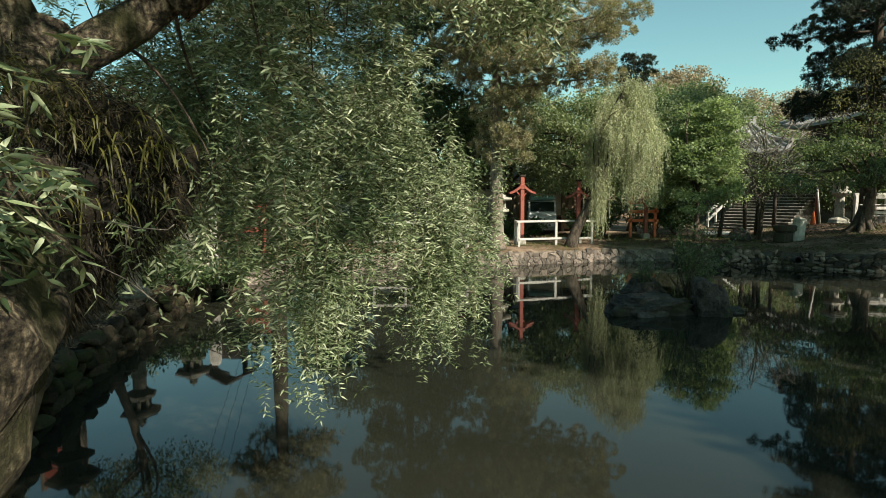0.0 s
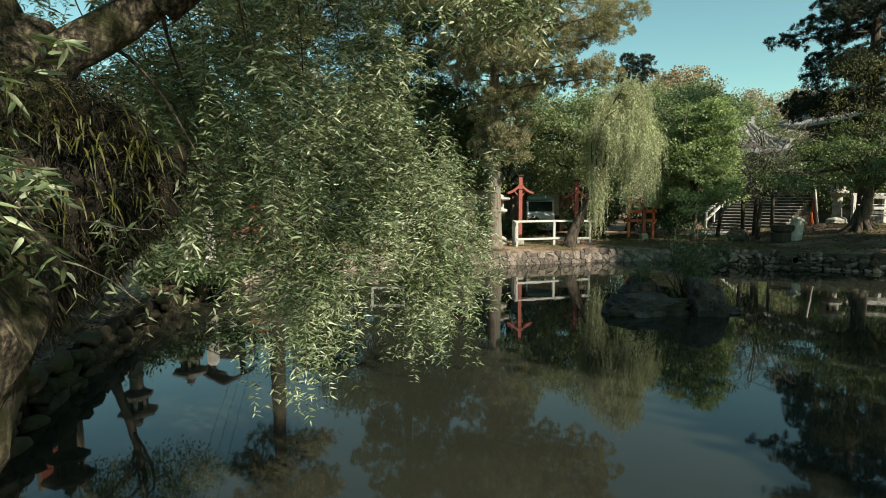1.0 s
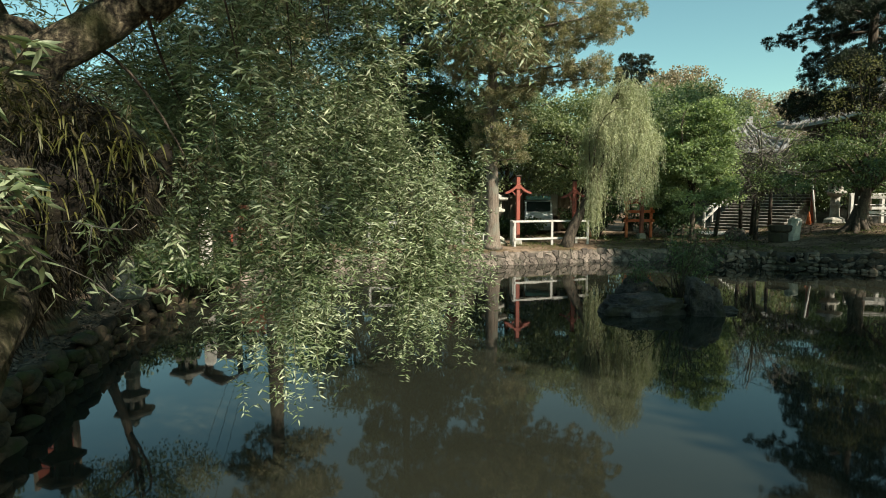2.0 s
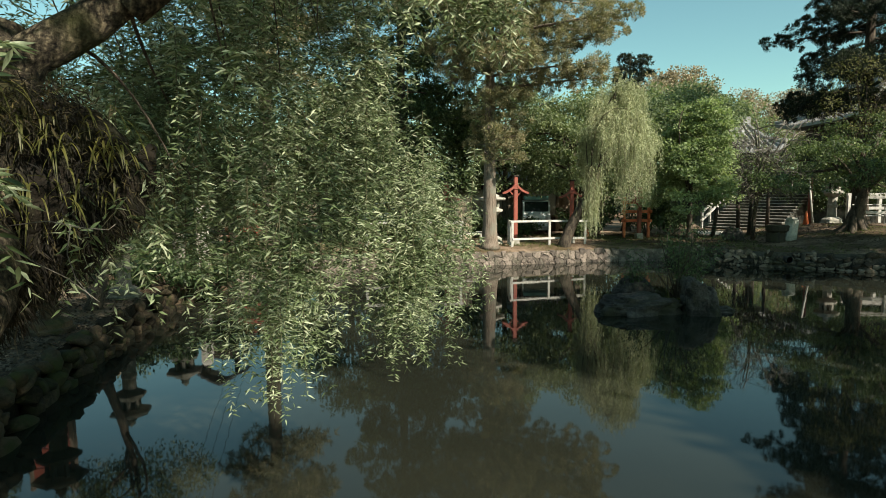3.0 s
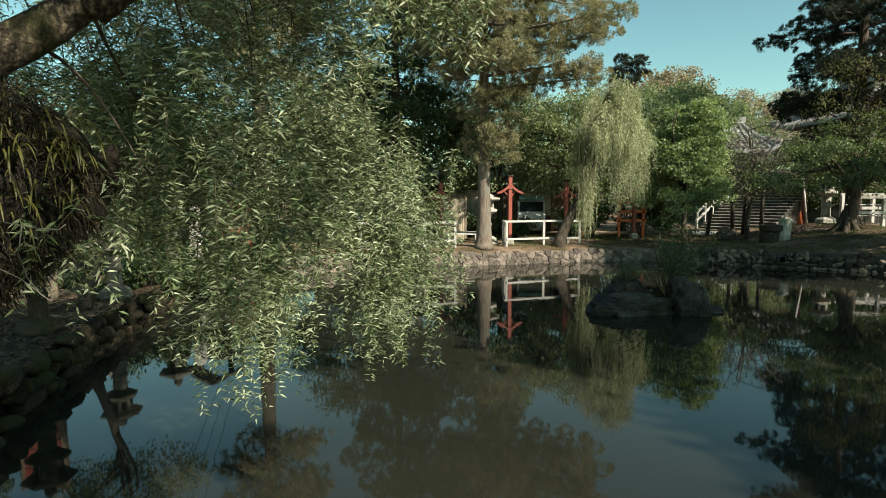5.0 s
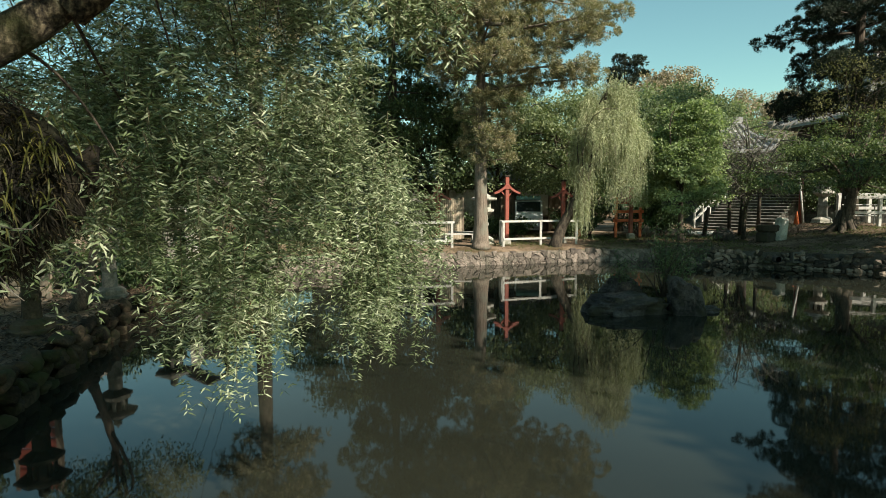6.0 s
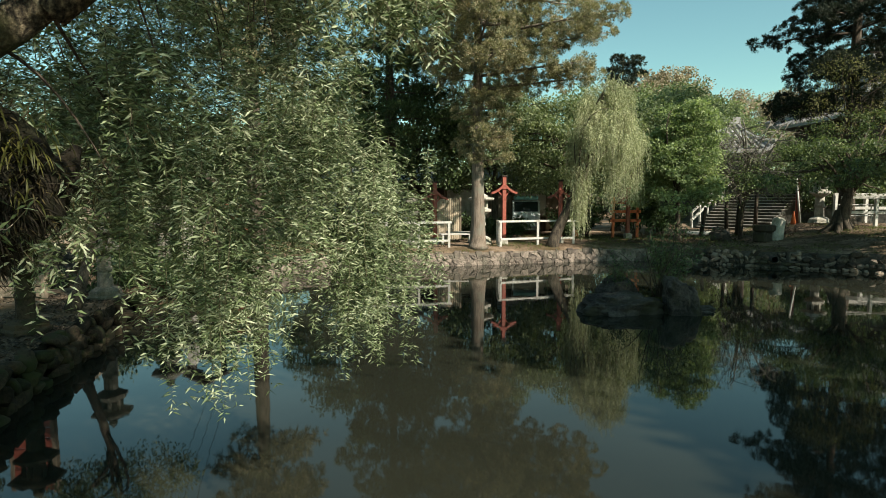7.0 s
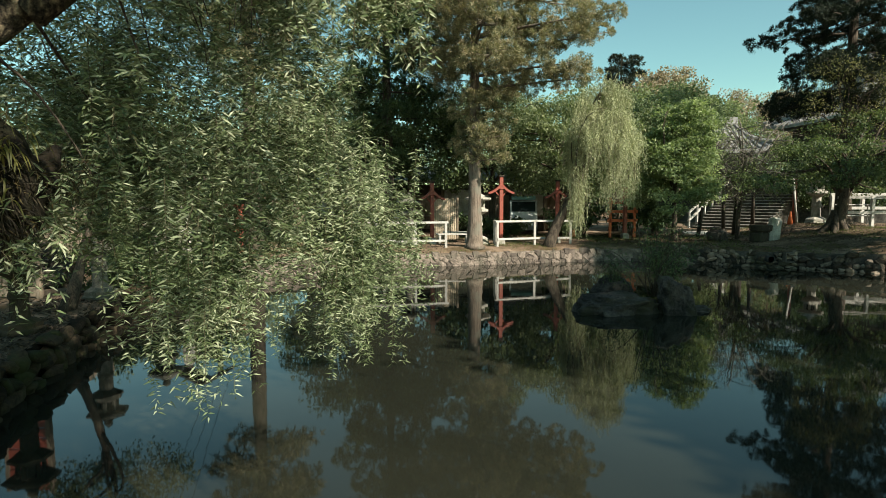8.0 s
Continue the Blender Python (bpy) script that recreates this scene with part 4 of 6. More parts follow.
def fern(c, fronds, label, seed, long=0.115, wide=0.006):
    """A tuft of arching strap-like fronds, each a part."""
    rng = np.random.default_rng(seed)
    ob = thing("fern", c, label, "fern", "ferns on the willow")
    for _ in range(fronds):
        d = rng.normal(size=3) * np.array([1, 1, 0.5]) + np.array([0.55, -0.45, 0.18])
        d /= np.linalg.norm(d)
        side = np.cross(d, [0, 0, 1.0])
        side /= max(1e-6, np.linalg.norm(side))
        ln, w = long * rng.uniform(0.5, 1.25), wide * rng.uniform(0.6, 1.2)
        p0 = rng.normal(size=3) * 0.045
        vs, ts = [], []
        for i in range(6):
            t = i / 5
            p = p0 + d * ln * t * (1 - 0.25 * t) + np.array([0, 0, -1.0]) * ln * 0.8 * t * t
            ww = w * (0.6 + 0.8 * t) * (1 - t ** 3) + 0.001
            vs += [p + side * ww / 2, p - np.array([0, 0, ww * 0.2]), p - side * ww / 2]
            if i:
                a = 3 * i
                ts += [(a - 3, a - 2, a + 1), (a - 3, a + 1, a), (a - 2, a - 1, a + 2), (a - 2, a + 2, a + 1)]
        part("frond", tri_mesh("frond", np.array(vs), np.array(ts), M_FERN), ob)


for i, c in enumerate(((-1.47, 1.72, 2.96), (-1.38, 1.83, 2.93), (-1.28, 1.92, 2.9), (-1.55, 1.62, 2.80), (-1.44, 1.74, 2.74), (-1.60, 1.66, 3.0), (-1.58, 1.78, 3.12), (-1.30, 1.92, 2.76),
                       (-1.36, 1.84, 2.66), (-1.24, 1.97, 2.86), (-1.52, 1.68, 2.62), (-1.62, 1.60, 2.90))):
    fern(c, 27, "yellow-green strap fern growing on the willow's bark", 30 + i)


def moss():
    rng = np.random.default_rng(8)
    c = np.array([(-1.58, 1.66, 2.95), (-1.5, 1.76, 3.02), (-1.66, 1.78, 3.12), (-1.4, 1.84, 2.95), (-1.32, 1.9, 2.98), (-1.62, 1.55, 2.55), (-1.62, 1.5, 2.35), (-1.8, 1.35, 2.05), (-1.52, 1.68, 2.7), (-1.25, 1.96, 2.8), (-1.3, 1.98, 2.62), (-1.4, 1.86, 2.5), (-1.12, 2.12, 2.78)])
    v, t = clump_leaves(rng, c, 0.12, 300, 0.034, 0.005, 1.0, 0.6, 0.4)
    tagged(new("moss", tri_mesh("moss", v, t, M_MOSS)), "brownish moss tufts on the willow's bark", "moss", kind="stuff")


moss()


def shade_fringe():
    """Added fine dark blades that stand for shade round the overhanging burl and below it."""
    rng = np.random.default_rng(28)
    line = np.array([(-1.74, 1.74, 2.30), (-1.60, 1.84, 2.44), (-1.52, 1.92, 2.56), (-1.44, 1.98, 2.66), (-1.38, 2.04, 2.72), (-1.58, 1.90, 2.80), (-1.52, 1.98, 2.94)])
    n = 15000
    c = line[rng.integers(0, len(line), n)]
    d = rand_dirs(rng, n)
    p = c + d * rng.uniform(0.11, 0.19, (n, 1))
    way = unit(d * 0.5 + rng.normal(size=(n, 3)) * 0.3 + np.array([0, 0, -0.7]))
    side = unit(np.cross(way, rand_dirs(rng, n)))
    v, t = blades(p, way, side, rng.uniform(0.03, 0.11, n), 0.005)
    tagged(new("shade_fringe", tri_mesh("shade_fringe", v, t, M_SHADE_FRINGE)), "added dark blades filling the shade under the willow's burl", "roots", kind="stuff")


# blade colour kept near black to hold the shade below the burl
M_SHADE_FRINGE = leafy("dark_fringe_blade", (0.003, 0.0028, 0.002), (0.012, 0.010, 0.006), (0.040, 0.034, 0.018), 0.9, 0.05, 4.0)
shade_fringe()


# ---------------------------------------------------------------- rocks in the pond
def rock(name, c, size, label, seed, turn=0.0, lean=0.0, group="rocks of the pond islet"):
    bm = bmesh.new()
    bmesh.ops.create_icosphere(bm, subdivisions=5, radius=1.0)
    for v in bm.verts:
        p = v.co.copy()
        q = Vector((math.copysign(abs(p.x) ** 0.7, p.x), math.copysign(abs(p.y) ** 0.7, p.y), math.copysign(abs(p.z) ** 0.75, p.z)))
        w = noise.fractal(p * 1.3 + Vector((seed, 0, 0)), 1.0, 2.0, 5) * 0.28
        r = noise.cell(p * 2.2 + Vector((0, seed, 0))) * 0.06 + noise.ridged_multi_fractal(p * 2.0 + Vector((0, 0, seed)), 1.0, 2.1, 4, 1.0, 2.0) * 0.05
        q = q * (0.92 + w - r)
        q.x += lean * q.z
        v.co = Vector((q.x * size[0], q.y * size[1], q.z * size[2]))
    me = bpy.data.meshes.new(name)
    bm.to_mesh(me)
    bm.free()
    me.materials.append(M_ROCK)
    me.polygons.foreach_set("use_smooth", [True] * len(me.polygons))
    ob = new(name, me)
    ob.matrix_world = pose(*c, 0, 0, turn)
    return tagged(ob, label, "rock", group)


rock("rock", (4.42, 13.05, 0.06), (1.04, 0.62, 0.36), "broad flat dark boulder standing out of the pond", 4.0, 5)
rock("rock", (5.74, 12.85, 0.12), (0.45, 0.42, 0.78), "upright slanting grey boulder with one sunlit face", 9.0, -15, -0.30)
rock("rock", (4.75, 14.4, 0.15), (0.55, 0.42, 0.55), "dark rounded boulder behind the flat one", 15.0, 30)
rock("rock", (6.32, 13.1, -0.03), (0.42, 0.28, 0.15), "low sunlit stone at the waterline of the islet", 22.0, 0)
rock("rock", (12.75, 25.2, 0.85), (0.46, 0.42, 0.46), "dark rounded boulder on the bank before the steps", 31.0, 40, 0.0, "boulders on the banks")
rock("rock", (-9.9, 13.9, 0.75), (1.0, 0.75, 0.72), "dark grey boulder on the shaded bank", 37.0, 20, 0.15, "boulders on the banks")


def shrub(name, c, stems, label, seed, leaf, height=1.4, spread=0.9, per=70, length=0.10, width=0.03):
    rng = np.random.default_rng(seed)
    ob = thing(name, c, label, "shrub")
    g, cen = Geo(), []
    for _ in range(stems):
        t = np.array([rng.normal() * spread * 0.5, rng.normal() * spread * 0.5, height * rng.uniform(0.5, 1.1)])
        limb_to(g, rng.normal(size=3) * np.array([0.06, 0.06, 0]), t, 0.02, 0.005, rng, 5, 6)
        cen += [t * f for f in (0.55, 0.75, 1.0)]
    part("stem", g.mesh("stem", M_BARK, True), ob)
    v, t = clump_leaves(rng, np.array(cen), 0.24, per, length, width, 0.9, 0.6, 0.2)
    part("crown", tri_mesh("crown", v, t, leaf), ob)
    return ob


shrub("shrub", (5.65, 13.85, 0.2), 20, "dark feathery shrub growing between the islet's rocks", 3, M_DARKGREEN, 1.75, 0.7, 36, 0.10, 0.022)
shrub("shrub", (4.75, 14.2, 0.35), 8, "dark feathery shrub growing between the islet's rocks", 4, M_DARKGREEN, 0.6, 0.6, 30, 0.09, 0.02)
shrub("shrub", (6.3, 14.3, 0.1), 5, "dark feathery shrub growing between the islet's rocks", 6, M_DARKGREEN, 1.5, 0.5, 30)


# ---------------------------------------------------------------- fences and posts on the far bank
def fence(name, pts, label, height=0.98, rails=(0.92, 0.28), w=0.085):
    mat = M_WHITEWOOD
    x0, y0 = pts[0]
    z0 = ground_z(x0, y0)
    ob = thing(name, (x0, y0, z0), label, "fence", "white fences")
    for i, (x, y) in enumerate(pts):
        z = ground_z(x, y) - z0
        part("post", Geo().box((x - x0, y - y0, z + height / 2 - 0.05), (w * 1.15, w * 1.15, height + 0.1)).mesh("post", mat), ob)
        if i:
            px, py = pts[i - 1]
            pz = ground_z(px, py) - z0
            for r in rails:
                top = r == rails[0]
                a, b = Vector((px - x0, py - y0, pz + r)), Vector((x - x0, y - y0, z + r))
                e = (b - a).normalized() * (0.10 if top else 0.0)
                lift = Vector((0, 0.0 if top else -0.055, height - r + 0.035 if top else 0))
                part("rail", Geo().bar(a - e + lift, b + e + lift, w * (1.05 if top else 0.55), w).mesh("rail", mat), ob)
    return ob


fence("rail_fence", [(2.72, 23.55), (4.36, 24.05), (6.0, 24.55)], "weathered white wooden rail fence beside the pond")
fence("rail_fence", [(-3.2, 22.4), (-1.95, 22.5), (-0.68, 22.65), (0.55, 22.85)], "weathered white wooden rail fence beside the pond")
fence("rail_fence", [(2.72, 24.9), (2.66, 23.75)], "weathered white wooden rail fence returning from the pond")
fence("rail_fence", [(18.3, 25.3), (19.5, 24.95), (20.9, 24.7), (22.3, 24.4)], "pale wooden rail fence on the higher bank", 1.25, (1.12, 0.62), 0.12)


fence("rail_fence", [(20.3, 28.7), (21.7, 28.5), (23.1, 28.3), (24.5, 28.1)], "pale wooden rail fence behind the spreading tree", 1.4, (1.3, 0.75), 0.14)


def lamp_post(c, height, label, turn=0.0):
    ob = thing("lamp_post", c, label, "lamp post", "red lamp posts")
    ob.rotation_euler = (0, 0, turn)
    part("post", Geo().box((0, 0, height / 2), (0.17, 0.17, height), None, 0.02).mesh("post", M_RED), ob)
    part("foot", Geo().lathe([(0.22, 0), (0.22, 0.22), (0.17, 0.3)], (0, 0, 0), 4).mesh("foot", M_LANTERN), ob)
    part("cap", Geo().box((0, 0, height + 0.03), (0.24, 0.24, 0.06)).mesh("cap", M_DARKWOOD), ob)
    for s in (-1, 1):
        vs, n = [], 10
        for i in range(n):
            t = i / (n - 1)
            x, z, h = s * (0.06 + 0.50 * t), height - 0.34 - 0.55 * t + 0.22 * t * t, 0.13 - 0.05 * t
            vs += [(x, -0.13, z), (x, 0.13, z), (x, 0.13, z - h), (x, -0.13, z - h)]
        fs = [(4 * i + k, 4 * i + (k + 1) % 4, 4 * i + 4 + (k + 1) % 4, 4 * i + 4 + k) for i in range(n - 1) for k in range(4)]
        part("roof_arm", Geo().add(vs, fs + [(0, 1, 2, 3), (4 * n - 1, 4 * n - 2, 4 * n - 3, 4 * n - 4)]).mesh("roof_arm", M_RED), ob, "curved red roof board")
        part("bracket", Geo().bar((s * 0.07, 0, height - 0.84), (s * 0.24, 0, height - 0.64), 0.05).mesh("bracket", M_RED), ob)
    part("collar", Geo().box((0, 0, height - 0.45), (0.24, 0.24, 0.2), None, 0.02).mesh("collar", M_RED), ob)
    return ob


lamp_post((2.96, 24.5, 0.6), 2.95, "tall red-painted wooden lamp post with curved roof arms", 0.1)
lamp_post((-0.03, 24.6, 0.6), 2.70, "red-painted wooden lamp post shaded by branches", 0.2)
lamp_post((5.55, 25.2, 0.6), 2.75, "red-painted wooden lamp post behind the leaning trunk", -0.1)
lamp_post((9.35, 27.5, 0.6), 2.5, "red-painted wooden lamp post between the trees", 0.1)


def stone_lantern(c, h, mat, label, turn=0.3, sides=6):
    """Base, shaft, platform, open fire box, sweeping roof and finial; h is the whole height."""
    ob = thing("stone_lantern", c, label, "stone lantern", "stone lanterns")
    ob.rotation_euler = (0, 0, turn)
    k = h / 2.3
    P = lambda n, prof, s=sides, lb="": part(n, Geo().lathe([(r * k, z * k) for r, z in prof], (0, 0, 0), s).mesh(n, mat), ob, lb)
    P("base", [(0.46, -0.15), (0.46, 0.12), (0.40, 0.16), (0.40, 0.26), (0.28, 0.34), (0.22, 0.36)])
    P("shaft", [(0.19, 0.36), (0.17, 0.75), (0.195, 0.80), (0.195, 0.88), (0.17, 0.93), (0.175, 1.22)], 14)
    P("platform", [(0.20, 1.22), (0.34, 1.32), (0.42, 1.36), (0.42, 1.45), (0.30, 1.48)])
    box = part("fire_box", Geo().lathe([(0.28 * k, 1.48 * k), (0.28 * k, 1.53 * k), (0.26 * k, 1.54 * k)], (0, 0, 0), sides).mesh("fire_box", mat), ob)
    for i in range(sides):
        a = 2 * math.pi * (i + 0.5) / sides
        part("corner_pillar", Geo().box((0.235 * k * math.cos(a), 0.235 * k * math.sin(a), 1.67 * k), (0.085 * k, 0.085 * k, 0.30 * k), pose(0, 0, 0, 0, 0, math.degrees(a)), 0.01).mesh("corner_pillar", mat), box)
    # dark solid core in place of the shade inside the fire box
    part("inner_core", Geo().lathe([(0.15 * k, 1.54 * k), (0.15 * k, 1.81 * k)], (0, 0, 0), sides).mesh("inner_core", M_DARKWOOD), box, "dark core standing in for shade inside the fire box")
    P("roof", [(0.26, 1.80), (0.50, 1.82), (0.54, 1.86), (0.53, 1.91), (0.36, 1.97), (0.22, 2.04), (0.12, 2.09)])
    P("finial", [(0.10, 2.09), (0.14, 2.12), (0.08, 2.15), (0.115, 2.20), (0.10, 2.25), (0.03, 2.31), (0.005, 2.34)], 12)
    return ob


stone_lantern((1.98, 24.7, 0.6), 2.45, M_LANTERN, "pale granite stone lantern in the sun beside the cedar")
stone_lantern((-1.02, 24.3, 0.6), 2.25, M_LANTERN_OLD, "dark weathered stone lantern behind the rail fence")
stone_lantern((-7.75, 16.2, 0.55), 2.25, M_LANTERN_OLD, "mossy stone lantern on the shaded bank")
stone_lantern((-7.05, 12.1, 0.5), 1.85, M_LANTERN_OLD, "mossy stone lantern on the shaded bank beside a slim trunk")
# this lantern takes the darkened bank stone because it stands in shade
stone_lantern((-6.5, 9.0, 0.5), 1.75, M_SHADED_MOSSROCK, "squat mossy stone lantern at the water's edge, coloured dark for shade", 0.1)
stone_lantern((19.9, 29.3, 1.15), 2.8, M_LANTERN, "pale granite stone lantern beside the steps")


# ---------------------------------------------------------------- trees of the far bank
layered_conifer("cedar", (1.72, 22.95, 0.58), 15.5, 0.29, ((3.4, 1.4), (5.9, 1.9), (6.3, 4.4), (7.5, 4.9), (9.3, 6.4), (10.5, 6.4), (11.5, 4.2), (15.5, 1.0)), 74, M_CEDAR, M_BARK_CEDAR, "tall cedar with brownish-green sprays and a bare grey lower trunk", 5, -0.30, 0.24, 0.10, 0.13, 0.46, 640, blade=(0.085, 0.026), top=11.0)
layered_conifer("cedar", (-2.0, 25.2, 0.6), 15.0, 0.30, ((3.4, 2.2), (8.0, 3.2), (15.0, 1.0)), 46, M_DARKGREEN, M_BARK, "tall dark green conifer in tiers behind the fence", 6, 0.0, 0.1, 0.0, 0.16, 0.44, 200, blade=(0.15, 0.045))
layered_conifer("cedar", (-7.0, 22.2, 0.6), 16.0, 0.36, ((6.6, 2.2), (8.5, 3.2), (11.0, 3.4), (16.0, 1.0)), 36, M_CEDAR, M_BARK, "tall cedar with a thick straight trunk on the shaded bank", 7, 0.0, 0.1, 0.0, 0.16, 0.5, 110, blade=(0.22, 0.055))
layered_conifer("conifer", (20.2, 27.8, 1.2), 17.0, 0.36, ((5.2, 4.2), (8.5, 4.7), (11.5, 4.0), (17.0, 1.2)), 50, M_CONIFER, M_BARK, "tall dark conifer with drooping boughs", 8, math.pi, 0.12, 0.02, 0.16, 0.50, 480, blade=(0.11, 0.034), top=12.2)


def far_willow():
    rng = np.random.default_rng(44)
    base = (4.85, 23.75, 0.55)
    tree = thing("weeping_willow", base, "pale green weeping willow with a leaning trunk by the fence", "tree")
    o = np.array(base)
    g = Geo()
    pts = [np.array(p) - o for p in ((4.85, 23.75, 0.4), (5.0, 23.75, 0.85), (5.25, 23.8, 1.5), (5.6, 23.85, 2.2), (6.1, 23.9, 3.2), (6.6, 24.0, 4.6), (6.9, 24.1, 6.0), (7.1, 24.2, 7.0))]
    g.tube(pts, [0.34, 0.24, 0.21, 0.19, 0.17, 0.13, 0.08, 0.04], 14, 0.25, 2, 2.0)
    part("trunk", g.mesh("trunk", M_BARK, True), tree, "leaning dark trunk")
    an, hd, rc, ln = [], [], [], []
    for k in range(78):
        d = rand_dirs(rng, 1)[0]
        d[2] = abs(d[2]) * 1.1 - 0.25
        c = np.array((7.2, 24.1, 5.05)) - o + d * np.array([1.45, 1.4, 2.9]) * rng.uniform(0.5, 1.0)
        if k % 3 == 0:
            h = Geo()
            limb_to(h, pts[rng.integers(4, 8)], c, 0.03, 0.008, rng, 5, 6, 0.2)
            part("limb", h.mesh("limb", M_BARK, True), tree)
        low = 0.78 + 2.2 * rng.random() ** 1.4
        for j in range(46):
            w = np.array([d[0], d[1], 0.25]) * 0.7 + rng.normal(size=3) * np.array([0.6, 0.6, 0.35])
            an.append(c + rng.normal(size=3) * np.array([0.16, 0.16, 0.2]))
            hd.append(w / np.linalg.norm(w))
            rc.append(rng.uniform(0.1, 0.4))
            ln.append(min(rng.uniform(0.3, 1.0) + (2.2 * rng.random() if j < 8 else 0), max(0.4, c[2] + o[2] - low)))
    for k in range(190):
        cx, cy, cz, cut_off = (5.98, 23.5, 3.5, 0.72) if k < 110 else (7.35, 23.7, 3.4, 1.75) if k < 150 else (8.35, 23.9, 3.6, 2.0)
        c = np.array((cx + rng.normal() * 0.16, cy + rng.normal() * 0.12, cz + rng.normal() * 0.4)) - o
        an.append(c)
        hd.append(unit(rng.normal(size=3) * np.array([1, 1, 0.2])))
        rc.append(rng.uniform(0.08, 0.25))
        ln.append((c[2] + o[2] - cut_off) * rng.uniform(0.6, 1.0))
    lv, st = hanging(rng, np.array(an), np.array(hd), np.array(rc), np.array(ln), 0.05, 0.105, 0.020, 0.0, 0.45, -0.3)
    part("crown", tri_mesh("crown", *lv, M_WILLOW_FAR), tree, "pale yellow-green weeping leaves")
    tagged(part("twigs", tri_mesh("twigs", *st, M_STEM), tree), kind="stuff")


far_willow()
broadleaf("maple", (11.0, 25.6, 0.6), (10.9, 25.6, 3.95), (1.5, 1.7, 2.55), 0.13, 290, 150, 0.12, 0.075, M_MAPLE, M_BARK, "fresh green maple with layered sprays of leaves", 61, clump_r=0.46, flat=0.36, low=-0.52, ragged=0.75)
spreading = broadleaf("tree", (17.55, 24.4, 1.05), (17.9, 24.1, 4.05), (3.7, 2.9, 1.6), 0.27, 190, 140, 0.12, 0.06, M_OAK, M_BARK, "broad tree with a thick dark trunk and low spreading boughs", 62, clump_r=0.52, low=-0.75, flat=0.42, ragged=1.1)
for k in range(7):
    root, az = Geo(), 0.4 + k * 0.9
    c, q = math.cos(az), math.sin(az)
    root.tube([(0.10 * c, 0.10 * q, 1.0), (0.24 * c, 0.24 * q, 0.45), (0.46 * c, 0.46 * q, 0.14), (0.95 * c, 0.95 * q, -0.06)], [0.10, 0.16, 0.14, 0.06], 8, 0.2, k, 2.0)
    part("root", root.mesh("root", M_BARK, True), spreading)
broadleaf("tree", (18.5, 25.4, 1.2), (18.3, 25.2, 6.5), (2.0, 1.6, 2.6), 0.055, 80, 46, 0.095, 0.045, M_YELLOWGREEN, M_BARK, "slender tree with sparse yellowish young leaves", 63, clump_r=0.5)


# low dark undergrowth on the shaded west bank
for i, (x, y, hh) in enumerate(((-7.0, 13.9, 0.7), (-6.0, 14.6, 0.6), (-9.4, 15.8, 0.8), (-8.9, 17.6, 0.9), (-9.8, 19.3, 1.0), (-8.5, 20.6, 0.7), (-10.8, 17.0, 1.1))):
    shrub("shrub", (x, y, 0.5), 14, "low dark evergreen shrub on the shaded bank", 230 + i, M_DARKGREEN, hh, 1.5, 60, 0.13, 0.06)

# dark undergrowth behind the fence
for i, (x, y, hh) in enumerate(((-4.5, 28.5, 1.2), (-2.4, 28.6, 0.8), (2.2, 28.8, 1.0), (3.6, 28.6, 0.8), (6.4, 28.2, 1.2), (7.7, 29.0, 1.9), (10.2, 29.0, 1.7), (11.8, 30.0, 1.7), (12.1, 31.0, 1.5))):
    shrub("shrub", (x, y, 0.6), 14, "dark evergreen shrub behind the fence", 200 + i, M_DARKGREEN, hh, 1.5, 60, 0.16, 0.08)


def bare_tree():
    rng = np.random.default_rng(71)
    base = (14.3, 26.4, 0.7)
    tree = thing("cherry_tree", base, "spreading tree with bare grey twigs and few leaves", "tree")
    g = Geo()
    fork = np.array([0.1, 0, 1.9])
    st = Geo()
    limb_to(st, (0, 0, -0.1), fork, 0.10, 0.08, rng, 10, 6, 0)
    part("trunk", st.mesh("trunk", M_BARK, True), tree)
    ends = []
    for k in range(26):
        az = rng.uniform(0, 6.28)
        e = fork + np.array([math.cos(az) * rng.uniform(1.2, 3.1), math.sin(az) * 1.6, rng.uniform(0.4, 3.7)])
        limb_to(g, fork, e, 0.05, 0.022, rng, 6, 7)
        for j in range(7):
            a = fork + (e - fork) * rng.uniform(0.35, 1.0)
            e2 = a + rng.normal(size=3) * np.array([0.7, 0.6, 0.35])
            limb_to(g, a, e2, 0.026, 0.012, rng, 4, 5)
            for i in range(5):
                b = a + (e2 - a) * rng.uniform(0.3, 1.0)
                e3 = b + rng.normal(size=3) * 0.32
                limb_to(g, b, e3, 0.012, 0.006, rng, 3, 4)
                ends.append(e3)
    tagged(part("boughs", g.mesh("boughs", M_TWIG, True), tree), kind="stuff")
    v, t = clump_leaves(rng, np.array(ends), 0.22, 4, 0.09, 0.045)
    part("crown", tri_mesh("crown", v, t, M_GREEN), tree)


bare_tree()

